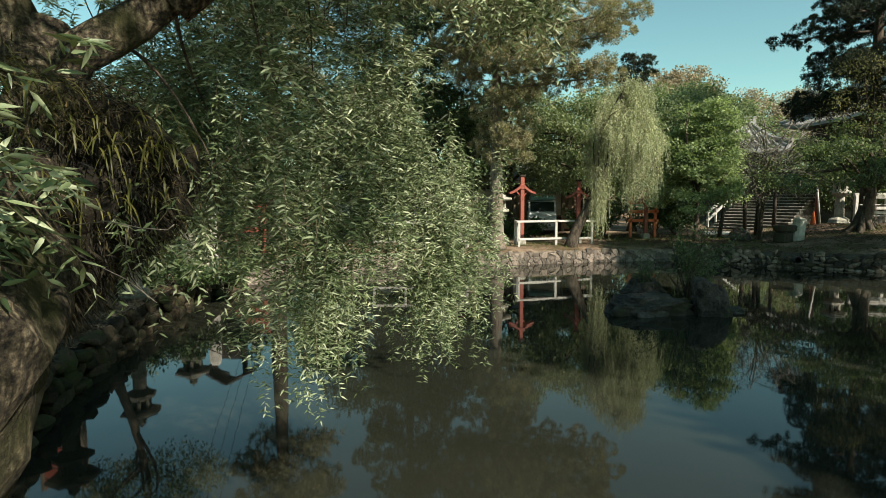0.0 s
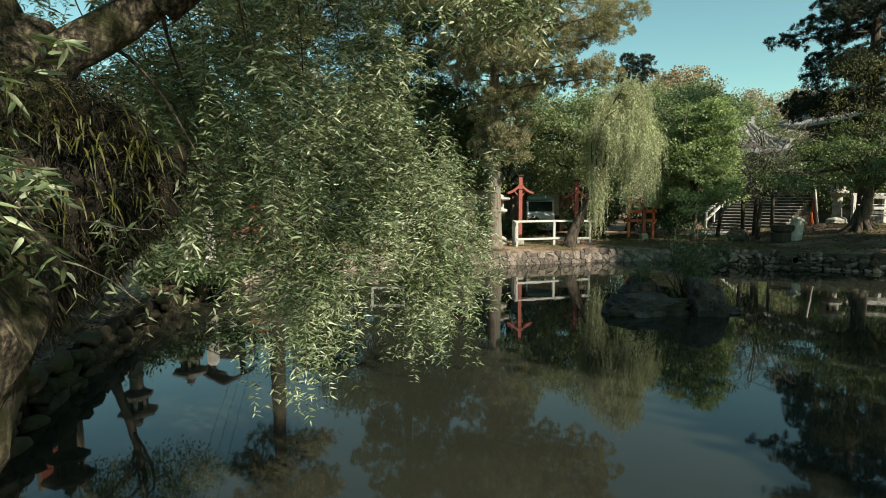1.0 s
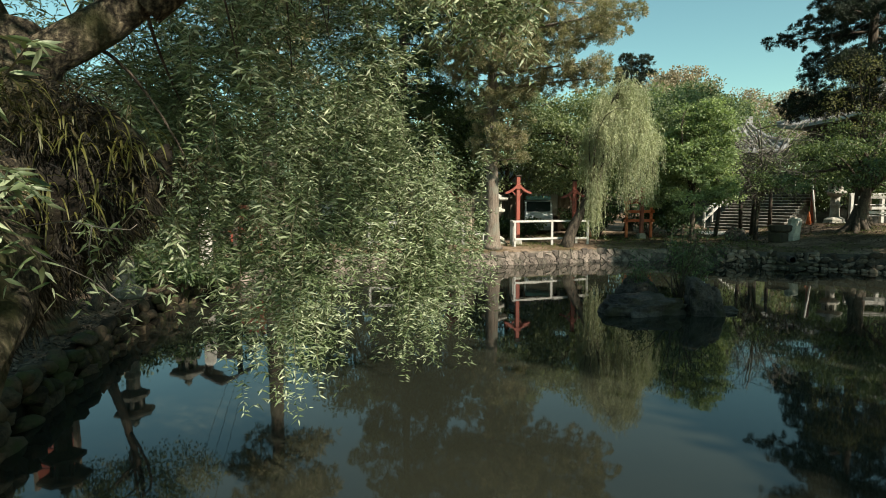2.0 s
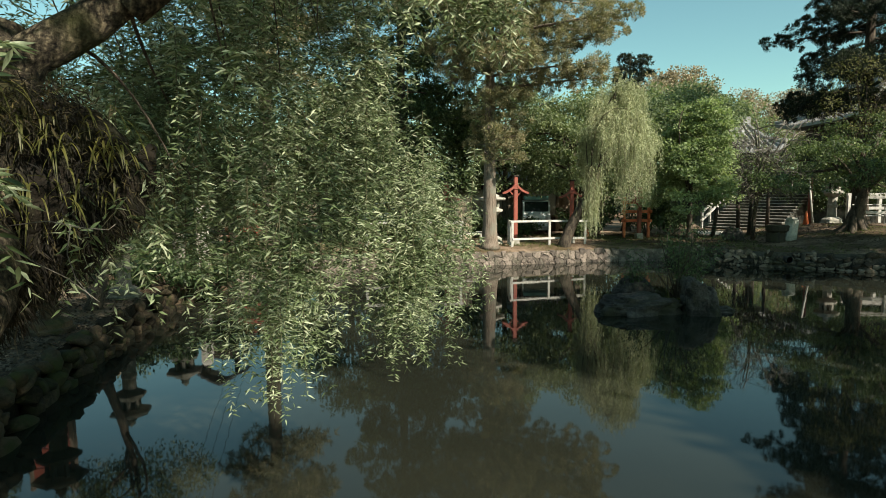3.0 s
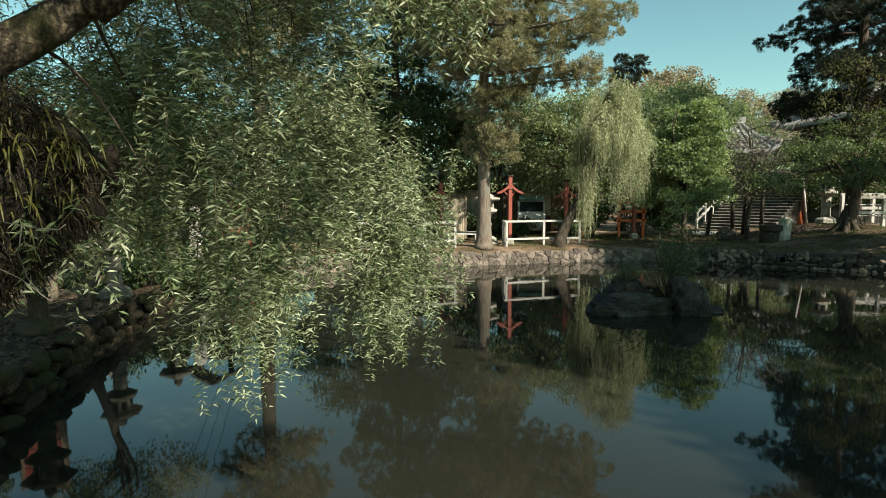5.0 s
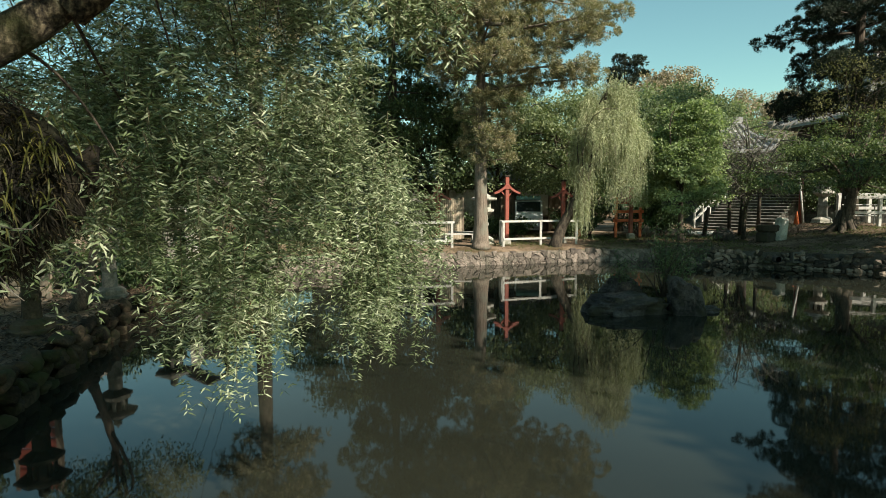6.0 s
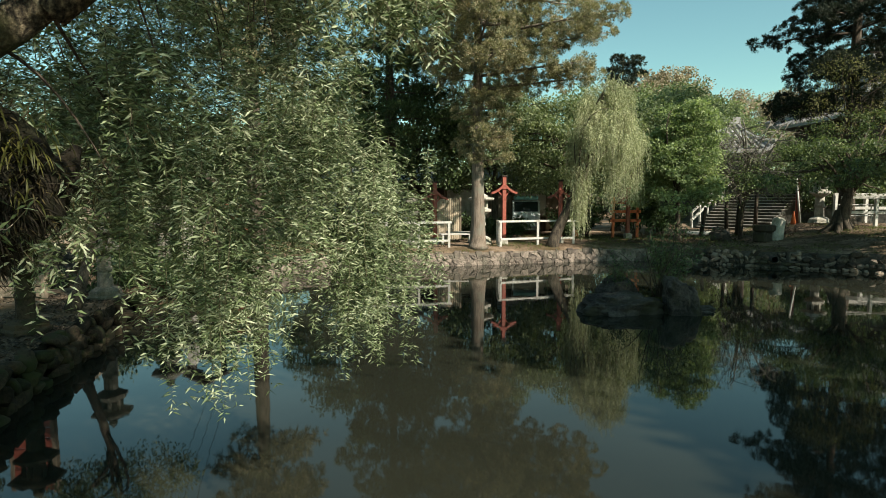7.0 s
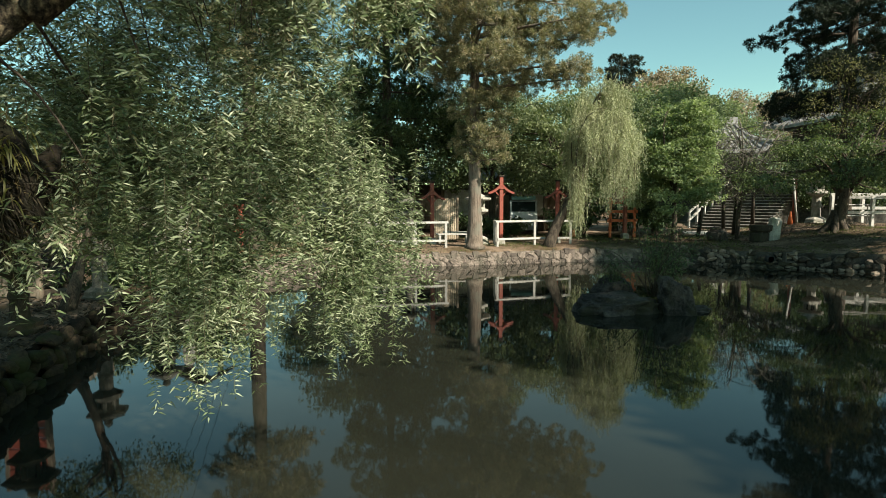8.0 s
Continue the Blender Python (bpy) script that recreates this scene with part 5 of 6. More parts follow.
# the wood behind the bank
for i, (x, y, h, rx, rz, leaf, lb) in enumerate((
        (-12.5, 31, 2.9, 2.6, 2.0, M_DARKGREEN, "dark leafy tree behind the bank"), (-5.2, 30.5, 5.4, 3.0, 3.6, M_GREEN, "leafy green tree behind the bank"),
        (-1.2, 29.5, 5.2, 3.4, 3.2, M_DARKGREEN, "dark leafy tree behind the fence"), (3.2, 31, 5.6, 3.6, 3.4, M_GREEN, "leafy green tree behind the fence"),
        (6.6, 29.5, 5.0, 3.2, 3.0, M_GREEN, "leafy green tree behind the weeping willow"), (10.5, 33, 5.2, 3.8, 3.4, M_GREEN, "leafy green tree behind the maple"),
        # the tree at x 33.5 is out of view, added to shade the steps
        (14.5, 36, 6.0, 4.2, 3.9, M_GREEN, "tall leafy tree behind the maple"), (19.5, 46, 6.6, 4.6, 4.4, M_GREEN, "tall leafy tree before the temple gate"), (33.5, 31.0, 8.0, 4.2, 4.2, M_DARKGREEN, "unseen leafy tree added to cast shade by the temple steps"), (24.8, 35, 3.4, 3.4, 2.0, M_DARKGREEN, "dark leafy tree beside the temple hall"))):
    broadleaf("tree", (x, y, 0.6), (x, y, h), (rx, rx * 0.9, rz), 0.2, 170, 170 if x > 0 else 80, 0.15 if x > 0 else 0.2, 0.085 if x > 0 else 0.12, leaf, M_BARK, lb, 80 + i, clump_r=0.72, low=-0.75, limbs=16)


def woods(name, label, trees, leaf, seed, length=0.8, width=0.5, per=55):
    rng = np.random.default_rng(seed)
    out = []
    for x, y, z, rx, rz in trees:
        cs = shell_points(rng, 90, (x, y, z), (rx, rx, rz), -0.7, 0.35)
        out.append(clump_leaves(rng, cs, rng.uniform(0.6, 1.3, len(cs)) * rx * 0.24, per, length, width, 0.7))
    v, t = joined(out)
    tagged(new(name, tri_mesh(name, v, t, leaf)), label, "woods", kind="stuff")


woods("far_woods", "distant green woods on rising ground", [(x, 66 + 5 * math.sin(x), 5.5 + 2.5 * math.sin(x * 0.37 + 1), 8.0, 6.5) for x in range(-30, 66, 8)], M_GREEN, 91, 0.40, 0.27, 64)
woods("far_tree", "distant dark green tree with a tall rounded crown", [(29.2, 62, 8.0, 4.6, 5.6)], M_GREEN, 93, 0.22, 0.15, 300)
woods("far_brown_woods", "distant trees with brownish budding crowns", [(26.2, 66, 12.2, 4.6, 5.0), (41, 75, 11.0, 6, 4.8), (47, 78, 11.5, 6, 5)], M_BROWNLEAF, 92, 0.26, 0.19, 230)
layered_conifer("pine", (31, 97, 3), 23.0, 0.5, ((13.5, 3.0), (17.0, 4.2), (23.0, 2.6)), 22, M_CONIFER, M_BARK, "distant dark pine rising over the woods", 9, 0.0, 0.0, 0.12, 0.0, 1.0, 120, blade=(0.45, 0.14), every=0.9, top=99.0)

# unseen east-bank trees, added to shade the water and the bank below the steps
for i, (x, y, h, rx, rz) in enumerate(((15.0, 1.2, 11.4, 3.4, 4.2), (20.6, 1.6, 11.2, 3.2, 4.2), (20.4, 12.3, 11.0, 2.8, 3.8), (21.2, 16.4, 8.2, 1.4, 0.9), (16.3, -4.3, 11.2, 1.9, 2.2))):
    broadleaf("tree", (x, y, 0.6), (x, y, h), (rx, rx, rz), 0.3, 120, 80, 0.34, 0.2, M_DARKGREEN, M_BARK, "tall unseen leafy tree added on the east bank for shade", 140 + i, clump_r=1.0, limbs=16)


# ---------------------------------------------------------------- temple steps and halls
# paler than the risers: sun on the treads put into colour
M_LIT_TREAD = surface("sunlit_tread_stone", (0.17, 0.16, 0.145), (0.42, 0.39, 0.35), 0.9, 2.0, 30.0, 0.4, stain=(0.08, 0.08, 0.06), stain_scale=1.0)


def stairs():
    """The flight climbs away to the east, oblique to the pond."""
    n, width, rise, run = 13, 4.2, 0.18, 0.36
    ob = thing("stone_stairs", (16.5, 36.0, 0.6), "broad flight of stone steps up to the temple, treads coloured as sunlit", "stairs", kind="structure")
    ob.rotation_euler = (0, 0, radians(-53))
    for k in range(n):
        # dark body below, pale tread above, as sun from overhead would show them
        st = part("step", Geo().box((width / 2, run * k + 0.4, 0.5 * rise * (k + 1) - 0.03), (width, 0.8, 0.12 + rise * k), None, 0.015).mesh("step", M_DARKSTONE), ob)
        part("tread", Geo().box((width / 2, run * k + 0.38, rise * (k + 1) - 0.025), (width + 0.04, 0.86, 0.05), None, 0.012).mesh("tread", M_LIT_TREAD), st)
    m = pose(16.5, 36.0, 0.6, 0, 0, -53)
    for x in (-0.25,):
        rail = thing("stair_rail", m @ Vector((x, 0, 0)), "sunlit wooden handrail beside the stone steps", "handrail", "stair handrails")
        rail.rotation_euler = (0, 0, radians(-53))
        for j in range(6):
            part("post", Geo().box((0, 0.95 * j, 0.475 * j + 0.5), (0.12, 0.12, 1.15)).mesh("post", M_WHITEWOOD), rail)
        for hgt in (1.05, 0.55):
            part("rail", Geo().bar((0, -0.1, hgt - 0.05), (0, 4.9, 0.5 * 4.9 + hgt), 0.12).mesh("rail", M_WHITEWOOD), rail)
    tr = thing("terrace", (32.3, 46.5, 0.6), "raised terrace under the temple halls, its stone darkened for shade", "terrace", kind="structure")
    # terrace wall coloured dark for the shade it lies in
    part("block", Geo().box((0, 0, 1.17), (24, 17.5, 2.46), None, 0.05).mesh("block", M_DARKSTONE), tr)


stairs()
tagged(new("pavement", Geo().box((15.0, 30.6, 0.66), (2.6, 2.0, 0.10), pose(0, 0, 0, 0, 0, -20), 0.01).mesh("pavement", M_CONCRETE)), "pale concrete paving at the foot of the steps", "pavement", kind="structure")


def hall(name, x0, x1, y0, y1, floor, eave, ridge, inset, label, over=1.3, spacing=0.42, curl=0.5):
    """A timber hall under a curved hipped roof of tile rows."""
    ob = thing(name, ((x0 + x1) / 2, (y0 + y1) / 2, floor), label, "temple hall", "temple halls")
    o = Vector(ob.location)
    X0, X1, Y0, Y1, ym = x0 - over, x1 + over, y0 - over, y1 + over, (y0 + y1) / 2

    def zt(t, c):
        return eave + (ridge - eave) * (0.45 * t + 0.55 * t * t) + curl * (1 - t) ** 2 * c ** 4

    def roof_pt(side, u, t):
        if side in ("front", "back"):
            a, b = X0 + inset * t, X1 - inset * t
            y = Y0 + (ym - Y0) * t if side == "front" else Y1 + (ym - Y1) * t
            return Vector((a + (b - a) * u, y, zt(t, abs(2 * u - 1)))) - o
        a, b = Y0 + (ym - Y0) * t, Y1 + (ym - Y1) * t
        x = X0 + inset * t if side == "left" else X1 - inset * t
        return Vector((x, a + (b - a) * u, zt(t, abs(2 * u - 1)))) - o

    roof = None
    for side in ("front", "back", "left", "right"):
        g = Geo()
        nu, nt = 16, 8
        vs = [roof_pt(side, i / nu, j / nt) for j in range(nt + 1) for i in range(nu + 1)]
        lo = [p - Vector((0, 0, 0.25)) for p in vs]
        fs = [(j * (nu + 1) + i, j * (nu + 1) + i + 1, (j + 1) * (nu + 1) + i + 1, (j + 1) * (nu + 1) + i) for j in range(nt) for i in range(nu)]
        g.add(vs, fs)
        g.add(lo, [q[::-1] for q in fs])
        n0 = (nu + 1) * (nt + 1)
        g.f += [(i, n0 + i, n0 + i + 1, i + 1) for i in range(nu)]
        roof = part("roof_slope", g.mesh("roof_slope", M_TILE), ob)
        if side in ("front", "left"):
            width = (X1 - X0) if side == "front" else (Y1 - Y0)
            n = int(width / spacing)
            for k in range(1, n):
                w = k * spacing
                pts = []
                for j in range(9):
                    t = j / 8
                    a = (inset if side == "front" else (ym - Y0)) * t
                    if a > min(w, width - w) - 0.02:
                        break
                    span = width - 2 * a
                    pts.append(roof_pt(side, (w - a) / span, t) + Vector((0, 0, 0.05)))
                if len(pts) > 1:
                    part("tile_row", Geo().tube(pts, [0.085] * len(pts), 6).mesh("tile_row", M_TILE), roof)
    r = Geo()
    a, b = Vector((X0 + inset - 0.3, ym, ridge + 0.2)) - o, Vector((X1 - inset + 0.3, ym, ridge + 0.2)) - o
    r.bar(a, b, 0.45, 0.5)
    part("ridge", r.mesh("ridge", M_TILE), ob, "thick tiled ridge")
    for cx, cy in ((X0, Y0), (X1, Y0), (X0, Y1), (X1, Y1)):
        g = Geo()
        e = Vector((X0 + inset if cx == X0 else X1 - inset, ym, 0))
        pts = [Vector((cx + (e.x - cx) * t, cy + (ym - cy) * t, zt(t, 1) + 0.10)) - o for t in np.linspace(0, 1, 9)]
        g.tube(pts, [0.16] * 9, 6)
        part("hip_ridge", g.mesh("hip_ridge", M_TILE), ob)
    part("wall", Geo().box(((x0 + x1) / 2 - o.x, (y0 + y1) / 2 - o.y, (eave - floor) / 2), (x1 - x0 - 0.6, y1 - y0 - 0.6, eave - floor)).mesh("wall", M_DARKWOOD), ob)
    n = max(3, int((x1 - x0) / 2.4))
    for k in range(n + 1):
        x = x0 + (x1 - x0) * k / n
        part("column", Geo().tube([(x - o.x, y0 - o.y, -0.05), (x - o.x, y0 - o.y, eave - floor + 0.1)], [0.17, 0.17], 12).mesh("column", M_DARKWOOD), ob)
        if k < n:
            xm = x + (x1 - x0) / n / 2
            part("screen", Geo().box((xm - o.x, y0 + 0.22 - o.y, 1.4), ((x1 - x0) / n - 0.6, 0.08, 2.4)).mesh("screen", M_DARKWOOD), ob)
    part("beam", Geo().box(((x0 + x1) / 2 - o.x, y0 - o.y, eave - floor - 0.35), (x1 - x0 + 0.4, 0.25, 0.35)).mesh("beam", M_DARKWOOD), ob)
    return ob


hall("temple_gate", 21.0, 22.6, 41.5, 44.6, 3.0, 5.95, 8.1, 1.5, "small temple gate under a grey tiled roof")
hall("temple_hall", 33.0, 47.0, 44.0, 54.0, 3.0, 9.0, 14.6, 5.4, "large temple hall under a sweeping grey tiled roof")


# ---------------------------------------------------------------- clutter on the far bank
def basin():
    ob = thing("stone_basin", (14.55, 24.9, ground_z(14.55, 24.9) - 0.02), "rough stone water basin on a square block", "stone basin")
    part("block", Geo().box((0, 0, 0.22), (0.75, 0.66, 0.5), pose(0, 0, 0, 0, 0, 25), 0.08).mesh("block", M_RUBBLE), ob)
    part("bowl", Geo().lathe([(0.36, 0.45), (0.46, 0.54), (0.48, 0.74), (0.42, 0.78), (0.36, 0.70), (0.15, 0.68)], (0, 0, 0), 11).mesh("bowl", M_RUBBLE), ob)
    st = thing("standing_stone", (15.05, 24.75, ground_z(15.05, 24.75)), "pale upright stone with a sunlit face beside the basin", "stone")
    part("slab", Geo().box((0, 0, 0.46), (0.58, 0.36, 1.1), pose(0, 0, 0, 2, 4, 20), 0.10).mesh("slab", M_LANTERN), st)
    for x, y, hgt, ln in ((14.9, 27.9, 2.2, 0.05), (15.2, 29.5, 2.4, -0.04), (13.4, 28.5, 1.5, 0.1), (17.1, 30.2, 2.6, 0.0)):
        p = thing("wooden_post", (x, y, ground_z(x, y)), "dark upright wooden post in the shade", "post", "dark wooden posts")
        part("shaft", Geo().tube([(0, 0, -0.1), (ln, 0, hgt / 2), (ln * 2, 0, hgt)], [0.10, 0.09, 0.075], 10, 0.1, 3).mesh("shaft", M_DARKWOOD, True), p)


basin()


def cone(c, label="orange-red traffic cone on the ground"):
    ob = thing("traffic_cone", c, label, "traffic cone", "traffic cones")
    part("base", Geo().box((0, 0, 0.02), (0.38, 0.38, 0.04)).mesh("base", M_RUBBER), ob)
    part("body", Geo().lathe([(0.14, 0.04), (0.035, 0.68), (0.03, 0.70)], (0, 0, 0), 18).mesh("body", M_ORANGE, True), ob)
    return ob


cone((17.95, 28.3, 1.2))
cone((6.95, 28.0, 0.6))


def drains():
    rd = thing("drain_pipe", (12.62, 20.98, 0.33), "dark round drain pipe in the rubble wall", "drain pipe")
    prof = [(0.0, 0.13), (-0.22, 0.13), (-0.22, 0.105), (-0.02, 0.10)]
    part("pipe", Geo().tube([(0, y, 0) for y, _ in prof], [r for _, r in prof], 18).mesh("pipe", M_RUBBER), rd)
    sq = thing("drain_box", (13.22, 20.78, 0.42), "dark square drain opening in the rubble wall", "drain")
    for dx, dz, w, h in ((-0.17, 0, 0.05, 0.34), (0.17, 0, 0.05, 0.34), (0, -0.17, 0.29, 0.05), (0, 0.17, 0.29, 0.05)):
        part("side", Geo().box((dx, -0.12, dz), (w, 0.2, h)).mesh("side", M_DARKSTONE), sq)
    # black panel that stands for the darkness inside the opening
    part("shade_panel", Geo().box((0, -0.06, 0), (0.29, 0.04, 0.29)).mesh("shade_panel", M_RUBBER), sq)


drains()


def poles():
    for x, y, a, tilt, r, mat, nm, lb in ((18.68, 29.2, 2.4, 0.0, 0.10, M_RED, "red_pole", "red-painted pole standing by the steps"), (18.62, 28.8, 2.3, -0.30, 0.05, M_WHITEWOOD, "white_pole", "thin pale pole leaning by the steps")):
        p = thing(nm, (x, y, ground_z(x, y)), lb, "pole")
        part("shaft", Geo().tube([(0, 0, -0.05), (tilt, 0, a)], [r, r * 0.9], 10).mesh("shaft", mat, True), p)
    t = thing("trestle", (19.7, 27.2, ground_z(19.7, 27.2)), "low trestle of pale metal rails by the bank", "trestle")
    for dx in (0.0, 1.3):
        part("leg", Geo().tube([(dx, 0, -0.05), (dx, 0, 1.0)], [0.03, 0.03], 8).mesh("leg", M_METAL), t)
    for z in (0.45, 0.98):
        part("rail", Geo().tube([(-0.3, 0, z), (1.6, 0, z)], [0.028, 0.028], 8).mesh("rail", M_METAL), t)


poles()


def orange_stand():
    ob = thing("painted_stand", (9.35, 27.9, 0.64), "orange-red painted wooden stand under the trees", "stand")
    for x in (-0.6, 0.6):
        part("post", Geo().box((x, 0, 0.98), (0.12, 0.12, 2.05)).mesh("post", M_ORANGE), ob)
    for z in (0.85, 1.30, 1.75):
        part("board", Geo().box((0, -0.03, z), (1.5, 0.06, 0.14)).mesh("board", M_ORANGE), ob)


orange_stand()


def van(c, turn, label, roof_box=False):
    ob = thing("van", c, label, "van", "parked vans")
    ob.rotation_euler = (0, 0, turn)
    g = Geo()
    prof = [(-1.65, 0.35), (-1.68, 0.95), (-1.35, 1.25), (-0.95, 1.85), (1.55, 1.88), (1.68, 1.6), (1.70, 0.35)]
    n = len(prof)
    for w, in ((0.72,),):
        vs = [(x, -w, z) for x, z in prof] + [(x, w, z) for x, z in prof]
        g.add(vs, [tuple(range(n)), tuple(range(2 * n - 1, n - 1, -1))] + [(i, n + i, n + (i + 1) % n, (i + 1) % n) for i in range(n)])
    part("body", g.mesh("body", M_WHITECAR), ob)
    for s in (-1, 1):
        for a, b in ((-1.0, -0.15), (-0.05, 0.75), (0.85, 1.5)):
            part("window", Geo().box(((a + b) / 2, s * 0.725, 1.5), (b - a, 0.02, 0.45)).mesh("window", M_GLASS), ob)
        for x in (-1.1, 1.1):
            w = part("wheel", Geo().tube([(x, s * 0.62, 0.28), (x, s * 0.74, 0.28)], [0.28, 0.28], 18).mesh("wheel", M_RUBBER), ob)
            part("rim", Geo().tube([(x, s * 0.735, 0.28), (x, s * 0.755, 0.28)], [0.17, 0.15], 14).mesh("rim", M_METAL), w)
    part("windscreen", Geo().box((-1.17, 0, 1.55), (0.02, 1.25, 0.62), pose(0, 0, 0, 0, 33, 0)).mesh("windscreen", M_GLASS), ob)
    for s in (-0.5, 0.5):
        part("headlight", Geo().box((-1.68, s, 0.8), (0.04, 0.24, 0.16)).mesh("headlight", M_METAL), ob)
    if roof_box:
        part("roof_box", Geo().box((-0.1, 0, 2.02), (1.9, 1.3, 0.22), None, 0.05).mesh("roof_box", M_TURQUOISE), ob, "pale turquoise roof box")
    part("bumper", Geo().box((-1.70, 0, 0.42), (0.1, 1.4, 0.2)).mesh("bumper", M_METAL), ob)
    return ob


van((4.95, 31.5, 0.6), 1.45, "small white van with a turquoise roof box behind the lamp posts", True)
van((-2.9, 31.0, 0.6), 0.15, "small white van parked behind the fence")


def slat_panel(c, w, h, label, mat, turn=0.0, n=12, nm="slat_fence"):
    ob = thing(nm, c, label, "fence", "slatted panels")
    ob.rotation_euler = (0, 0, turn)
    for i in range(n):
        part("slat", Geo().box((w * (i + 0.5) / n - w / 2, 0, h / 2 + 0.03 * math.sin(i * 2.1)), (w / n * 0.8, 0.03, h)).mesh("slat", mat), ob)
    for z in (0.25 * h, 0.8 * h):
        part("rail", Geo().box((0, 0.035, z), (w + 0.1, 0.04, 0.08)).mesh("rail", mat), ob)
    for s in (-1, 1):
        part("post", Geo().box((s * (w / 2 + 0.06), 0.02, h / 2), (0.1, 0.1, h + 0.1)).mesh("post", M_OLDWOOD), ob)
    return ob


slat_panel((0.55, 27.0, 0.6), 1.1, 2.0, "sun-bleached slatted wooden panel behind the cedar", M_TANSLAT, 0.1)
slat_panel((-10.6, 15.5, 0.5), 3.6, 2.2, "grey board fence on the shaded bank", M_OLDWOOD, 1.2, 24)


def outbuilding():
    """A long low building behind the lamp posts, seen under the trees."""
    ob = thing("outbuilding", (0.5, 34.5, 0.6), "long low timber outbuilding with pale plaster bays", "building")
    part("wall", Geo().box((0, 0.3, 1.4), (16.0, 3.0, 2.8), None, 0.03).mesh("wall", M_DARKWOOD), ob)
    for k in range(9):
        x = -8 + 2.0 * k
        part("pillar", Geo().box((x, -1.27, 1.4), (0.16, 0.14, 2.8)).mesh("pillar", M_OLDWOOD), ob)
        if k < 8:
            pale = k in (0, 1, 2, 4, 6)
            bay = part("bay", Geo().box((x + 1.0, -1.22, 1.75 if pale else 1.2), (1.8, 0.06, 1.5 if pale else 2.0)).mesh("bay", M_CONCRETE if pale else M_OLDWOOD), ob, "pale plaster bay" if pale else "weathered board bay")
            part("sill", Geo().box((x + 1.0, -1.26, 0.96), (1.84, 0.10, 0.08)).mesh("sill", M_OLDWOOD), bay)
    part("fascia", Geo().box((0, -1.75, 2.98), (17.4, 0.06, 0.20)).mesh("fascia", M_CONCRETE), ob, "pale eaves board")
    for s in (-1, 1):
        part("roof_slope", Geo().box((0, 0.3 + s * 1.05, 3.45), (17.4, 2.35, 0.10), pose(0, 0, 0, -s * 22, 0, 0)).mesh("roof_slope", M_TILE), ob)


outbuilding()


def bench(c, turn, label):
    ob = thing("bench", c, label, "bench", "benches")
    ob.rotation_euler = (0, 0, turn)
    for y in (-0.14, 0.0, 0.14):
        part("seat_slat", Geo().box((0, y, 0.44), (1.5, 0.12, 0.05)).mesh("seat_slat", M_WHITEWOOD), ob)
    for x in (-0.6, 0.6):
        for y in (-0.15, 0.15):
            part("leg", Geo().box((x, y, 0.2), (0.08, 0.07, 0.44)).mesh("leg", M_WHITEWOOD), ob)


bench((0.9, 25.0, 0.6), 0.1, "pale wooden bench behind the cedar trunk")
bench((1.2, 26.4, 0.6), -0.1, "pale wooden bench behind the cedar trunk")


# ---------------------------------------------------------------- shaded west bank, seen mostly in the water
def notice_board():
    ob = thing("notice_board", (-7.6, 18.6, 0.55), "dark timber notice board under a small gabled roof", "notice board")
    for x in (-0.5, 0.5):
        part("post", Geo().box((x, 0, 1.3), (0.14, 0.14, 2.7)).mesh("post", M_DARKWOOD), ob)
    part("panel", Geo().box((0, 0, 1.7), (0.9, 0.06, 0.9)).mesh("panel", M_DARKWOOD), ob)
    for s in (-1, 1):
        part("roof_board", Geo().box((s * 0.42, 0, 2.72), (0.98, 0.8, 0.07), pose(0, 0, 0, 0, s * 28, 0)).mesh("roof_board", M_DARKWOOD), ob)
    r = thing("board_shed", (-9.0, 12.3, 0.5), "small shed of grey boards below and vermilion boards above", "shed")
    for k in range(14):
        part("board", Geo().box((0, 0, 0.14 + 0.24 * k), (0.9, 0.06, 0.225), None, 0.02).mesh("board", M_RED if k > 6 else M_OLDWOOD), r)
    for x in (-0.48, 0.48):
        part("post", Geo().box((x, 0.02, 1.7), (0.1, 0.12, 3.45)).mesh("post", M_OLDWOOD), r)
    p = thing("stone_post", (-7.4, 17.0, 0.55), "pale square stone post on the bank", "post")
    part("shaft", Geo().lathe([(0.20, -0.1), (0.19, 1.75), (0.12, 1.9)], (0, 0, 0), 4).mesh("shaft", M_CONCRETE), p)
    s2 = thing("painted_stand", (-7.6, 21.0, 0.6), "orange-red painted wooden stand on the shaded bank", "stand")
    for x in (-0.5, 0.5):
        part("post", Geo().box((x, 0, 0.9), (0.12, 0.12, 1.9)).mesh("post", M_RED), s2)
    for z in (0.9, 1.35, 1.75):
        part("board", Geo().box((0, -0.03, z), (1.3, 0.06, 0.2)).mesh("board", M_RED), s2)


notice_board()
broadleaf("tree", (-7.0, 10.9, 0.5), (-6.6, 11.5, 3.3), (1.25, 1.1, 0.9), 0.11, 50, 150, 0.08, 0.04, M_GREEN, M_BARK, "slim tree with a pale trunk on the shaded bank", 121, lean=(0.2, 0), clump_r=0.45, limbs=7)
broadleaf("tree", (-11.5, 20.0, 0.6), (-11.3, 20.0, 2.2), (1.9, 1.8, 1.1), 0.12, 70, 150, 0.13, 0.07, M_GREEN, M_BARK, "leafy green tree on the shaded bank", 122, clump_r=0.75)
broadleaf("tree", (-12.6, 12.0, 0.5), (-12.6, 12.0, 3.8), (2.2, 2.2, 2.2), 0.2, 80, 90, 0.18, 0.10, M_DARKGREEN, M_BARK, "dark leafy tree on the shaded bank", 123, clump_r=0.7)


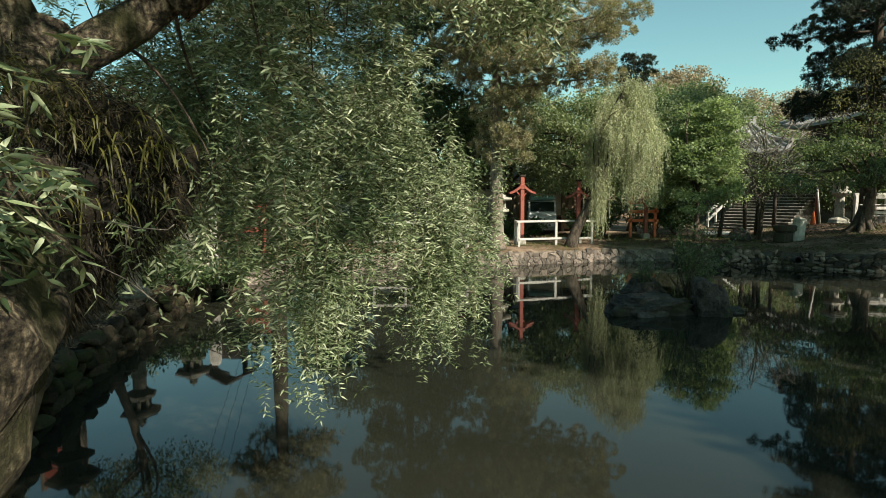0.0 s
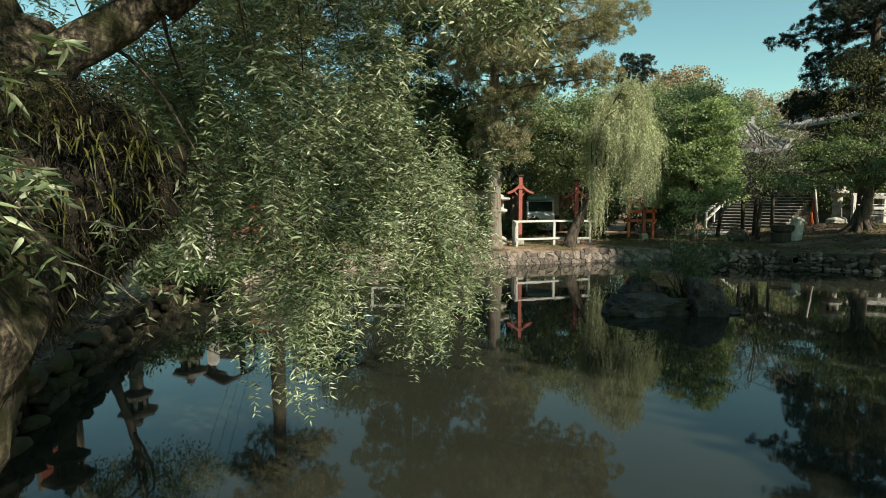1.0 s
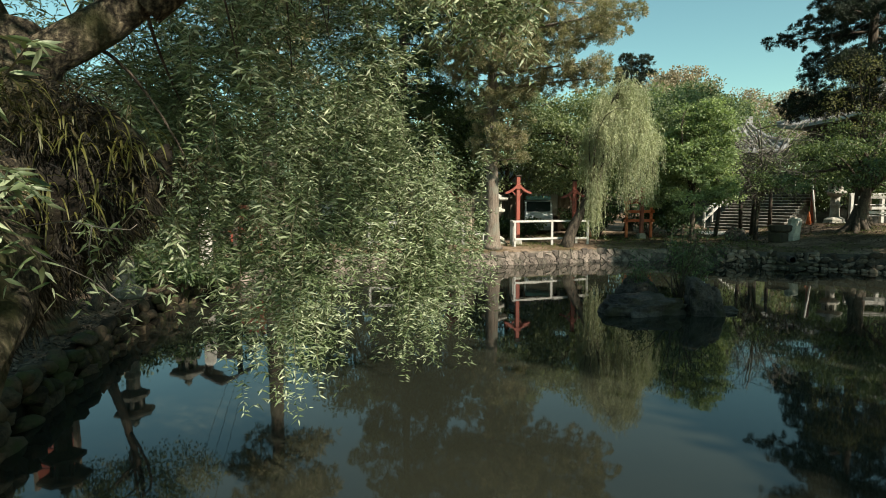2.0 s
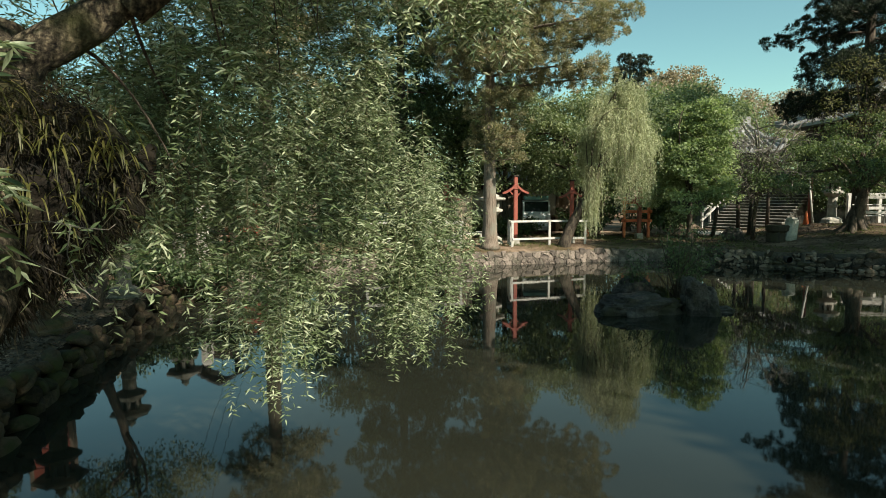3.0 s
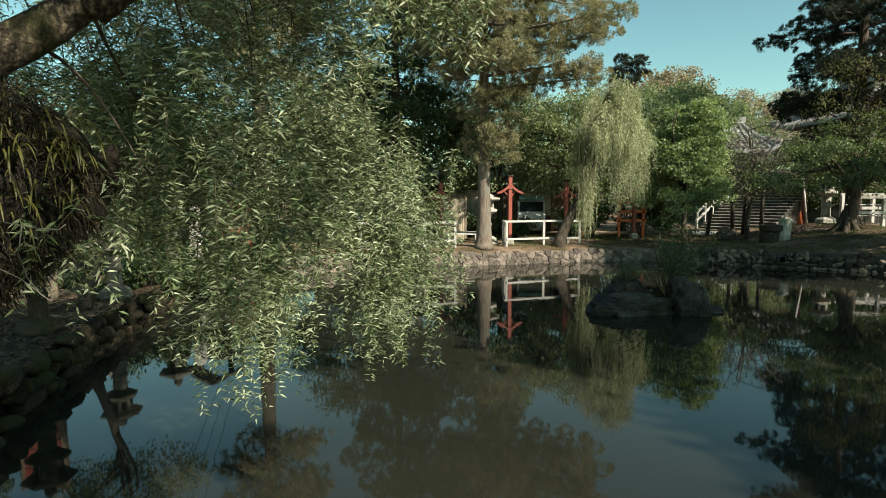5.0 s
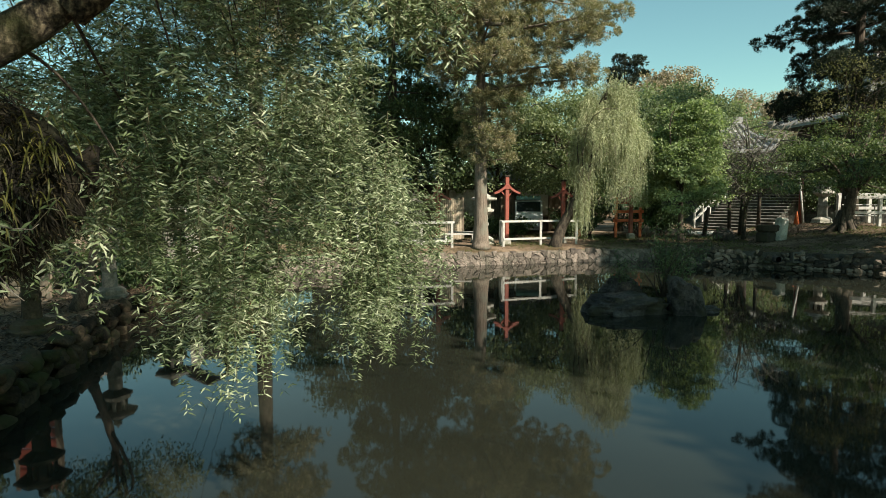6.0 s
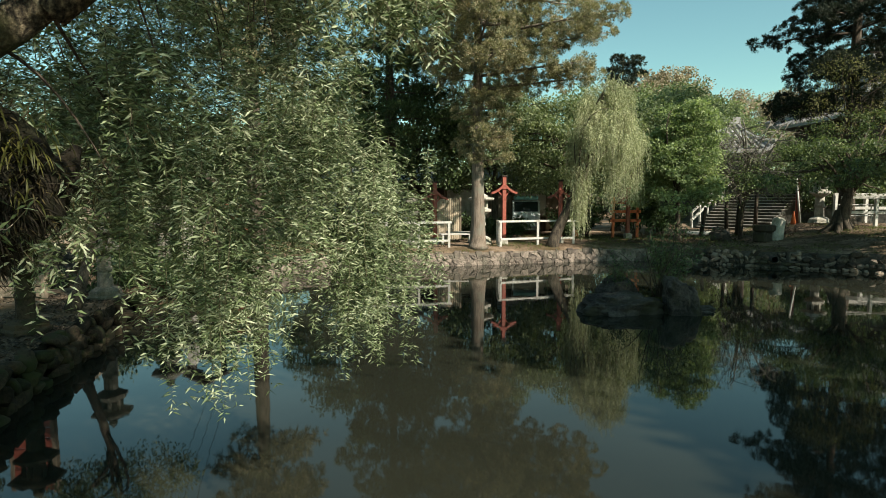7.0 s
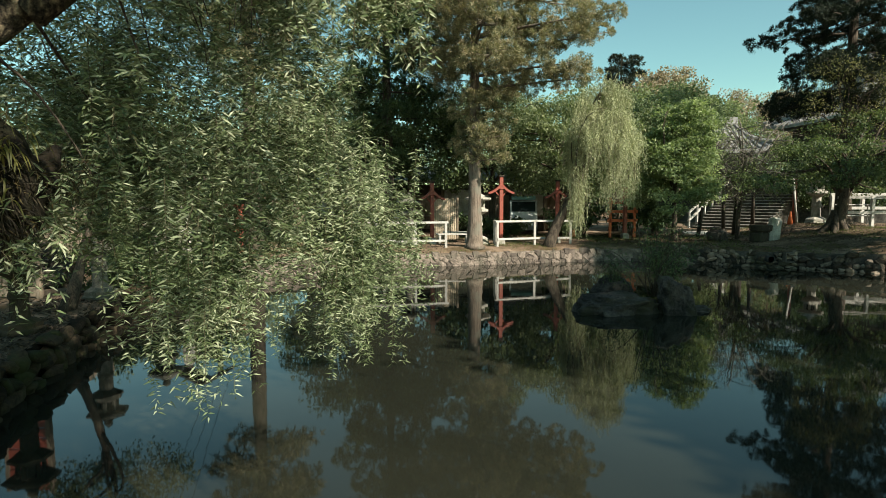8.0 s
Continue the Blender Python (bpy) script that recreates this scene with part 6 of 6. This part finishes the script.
def power_line():
    ob = thing("utility_pole", (-11.3, 31.5, 0.6), "dark utility pole with slack black cables", "utility pole")
    part("pole", Geo().tube([(0, 0, -0.2), (0, 0, 5.4)], [0.13, 0.10], 12).mesh("pole", M_CONCRETE, True), ob)
    part("crossarm", Geo().box((0, 0, 4.9), (0.9, 0.08, 0.09)).mesh("crossarm", M_METAL), ob)
    for k in range(3):
        pts = [(-0.36 + 0.36 * k + 9.5 * t, -36 * t, 4.95 + 2.2 * t - 1.0 * 4 * t * (1 - t)) for t in np.linspace(0, 1, 16)]
        part("cable", Geo().tube(pts, [0.008] * 16, 5).mesh("cable", M_WIRE), ob)


power_line()


def grass_tufts():
    rng = np.random.default_rng(17)
    pts = []
    while len(pts) < 5200:
        x, y = rng.uniform(-9, 20), rng.uniform(17, 30)
        if not inside(x, y) and noise.noise(Vector((x * 0.45, y * 0.45, 7))) > -0.05:
            pts.append((x, y, ground_z(x, y)))
    base = np.repeat(np.array(pts), 5, 0) + rng.normal(size=(len(pts) * 5, 3)) * np.array([0.06, 0.06, 0])
    n = len(base)
    way = unit(rng.normal(size=(n, 3)) * np.array([0.6, 0.6, 0.1]) + np.array([0, 0, 0.8]))
    side = unit(np.cross(way, rand_dirs(rng, n)))
    v, t = blades(base, way, side, rng.uniform(0.05, 0.15, n), 0.012)
    tagged(new("grass", tri_mesh("grass", v, t, M_GRASS)), "thin dry grass tufts on the bank", "grass", kind="stuff")


grass_tufts()


def shade_litter():
    rng = np.random.default_rng(19)
    pts = []
    while len(pts) < 44000:
        # extra dark leaves deepen the shade of the east and west banks
        if len(pts) >= 30000:
            x, y = (rng.uniform(8.5, 19.5), rng.uniform(19.5, 29.5)) if rng.random() < 0.6 else (rng.uniform(-8, -4.2), rng.uniform(3, 13))
        elif rng.random() < 0.45:
            x, y = (rng.uniform(-8, -4.3), rng.uniform(3, 13)) if rng.random() < 0.7 else (rng.uniform(-12, -4.5), rng.uniform(3, 20))
        else:
            x, y = rng.uniform(-6, 22), rng.uniform(19, 32)
            # kept sparse on the sunlit strip by the fence
            if 0.8 < x < 7.8 and y < 25 and rng.random() < 0.75:
                continue
        if not inside(x, y):
            pts.append((x, y, ground_z(x, y) + 0.015))
    base = np.array(pts)
    n = len(base)
    way = unit(rng.normal(size=(n, 3)) * np.array([1, 1, 0.25]))
    side = unit(np.cross(way, np.array([0, 0, 1.0]) + rng.normal(size=(n, 3)) * 0.4))
    v, t = blades(base, way, side, rng.uniform(0.04, 0.10, n), rng.uniform(0.025, 0.055, n))
    tagged(new("shade_litter", tri_mesh("shade_litter", v, t, M_SHADE_LITTER)), "dark brown fallen leaves, laid thickest to deepen the shaded banks", "leaf litter", kind="stuff")


# fallen leaves, toned dark so that the shaded ground reads darker
M_SHADE_LITTER = leafy("shade_toned_fallen_leaf", (0.018, 0.013, 0.009), (0.050, 0.036, 0.023), (0.13, 0.092, 0.055), 0.8, 0.1, 0.8)
shade_litter()
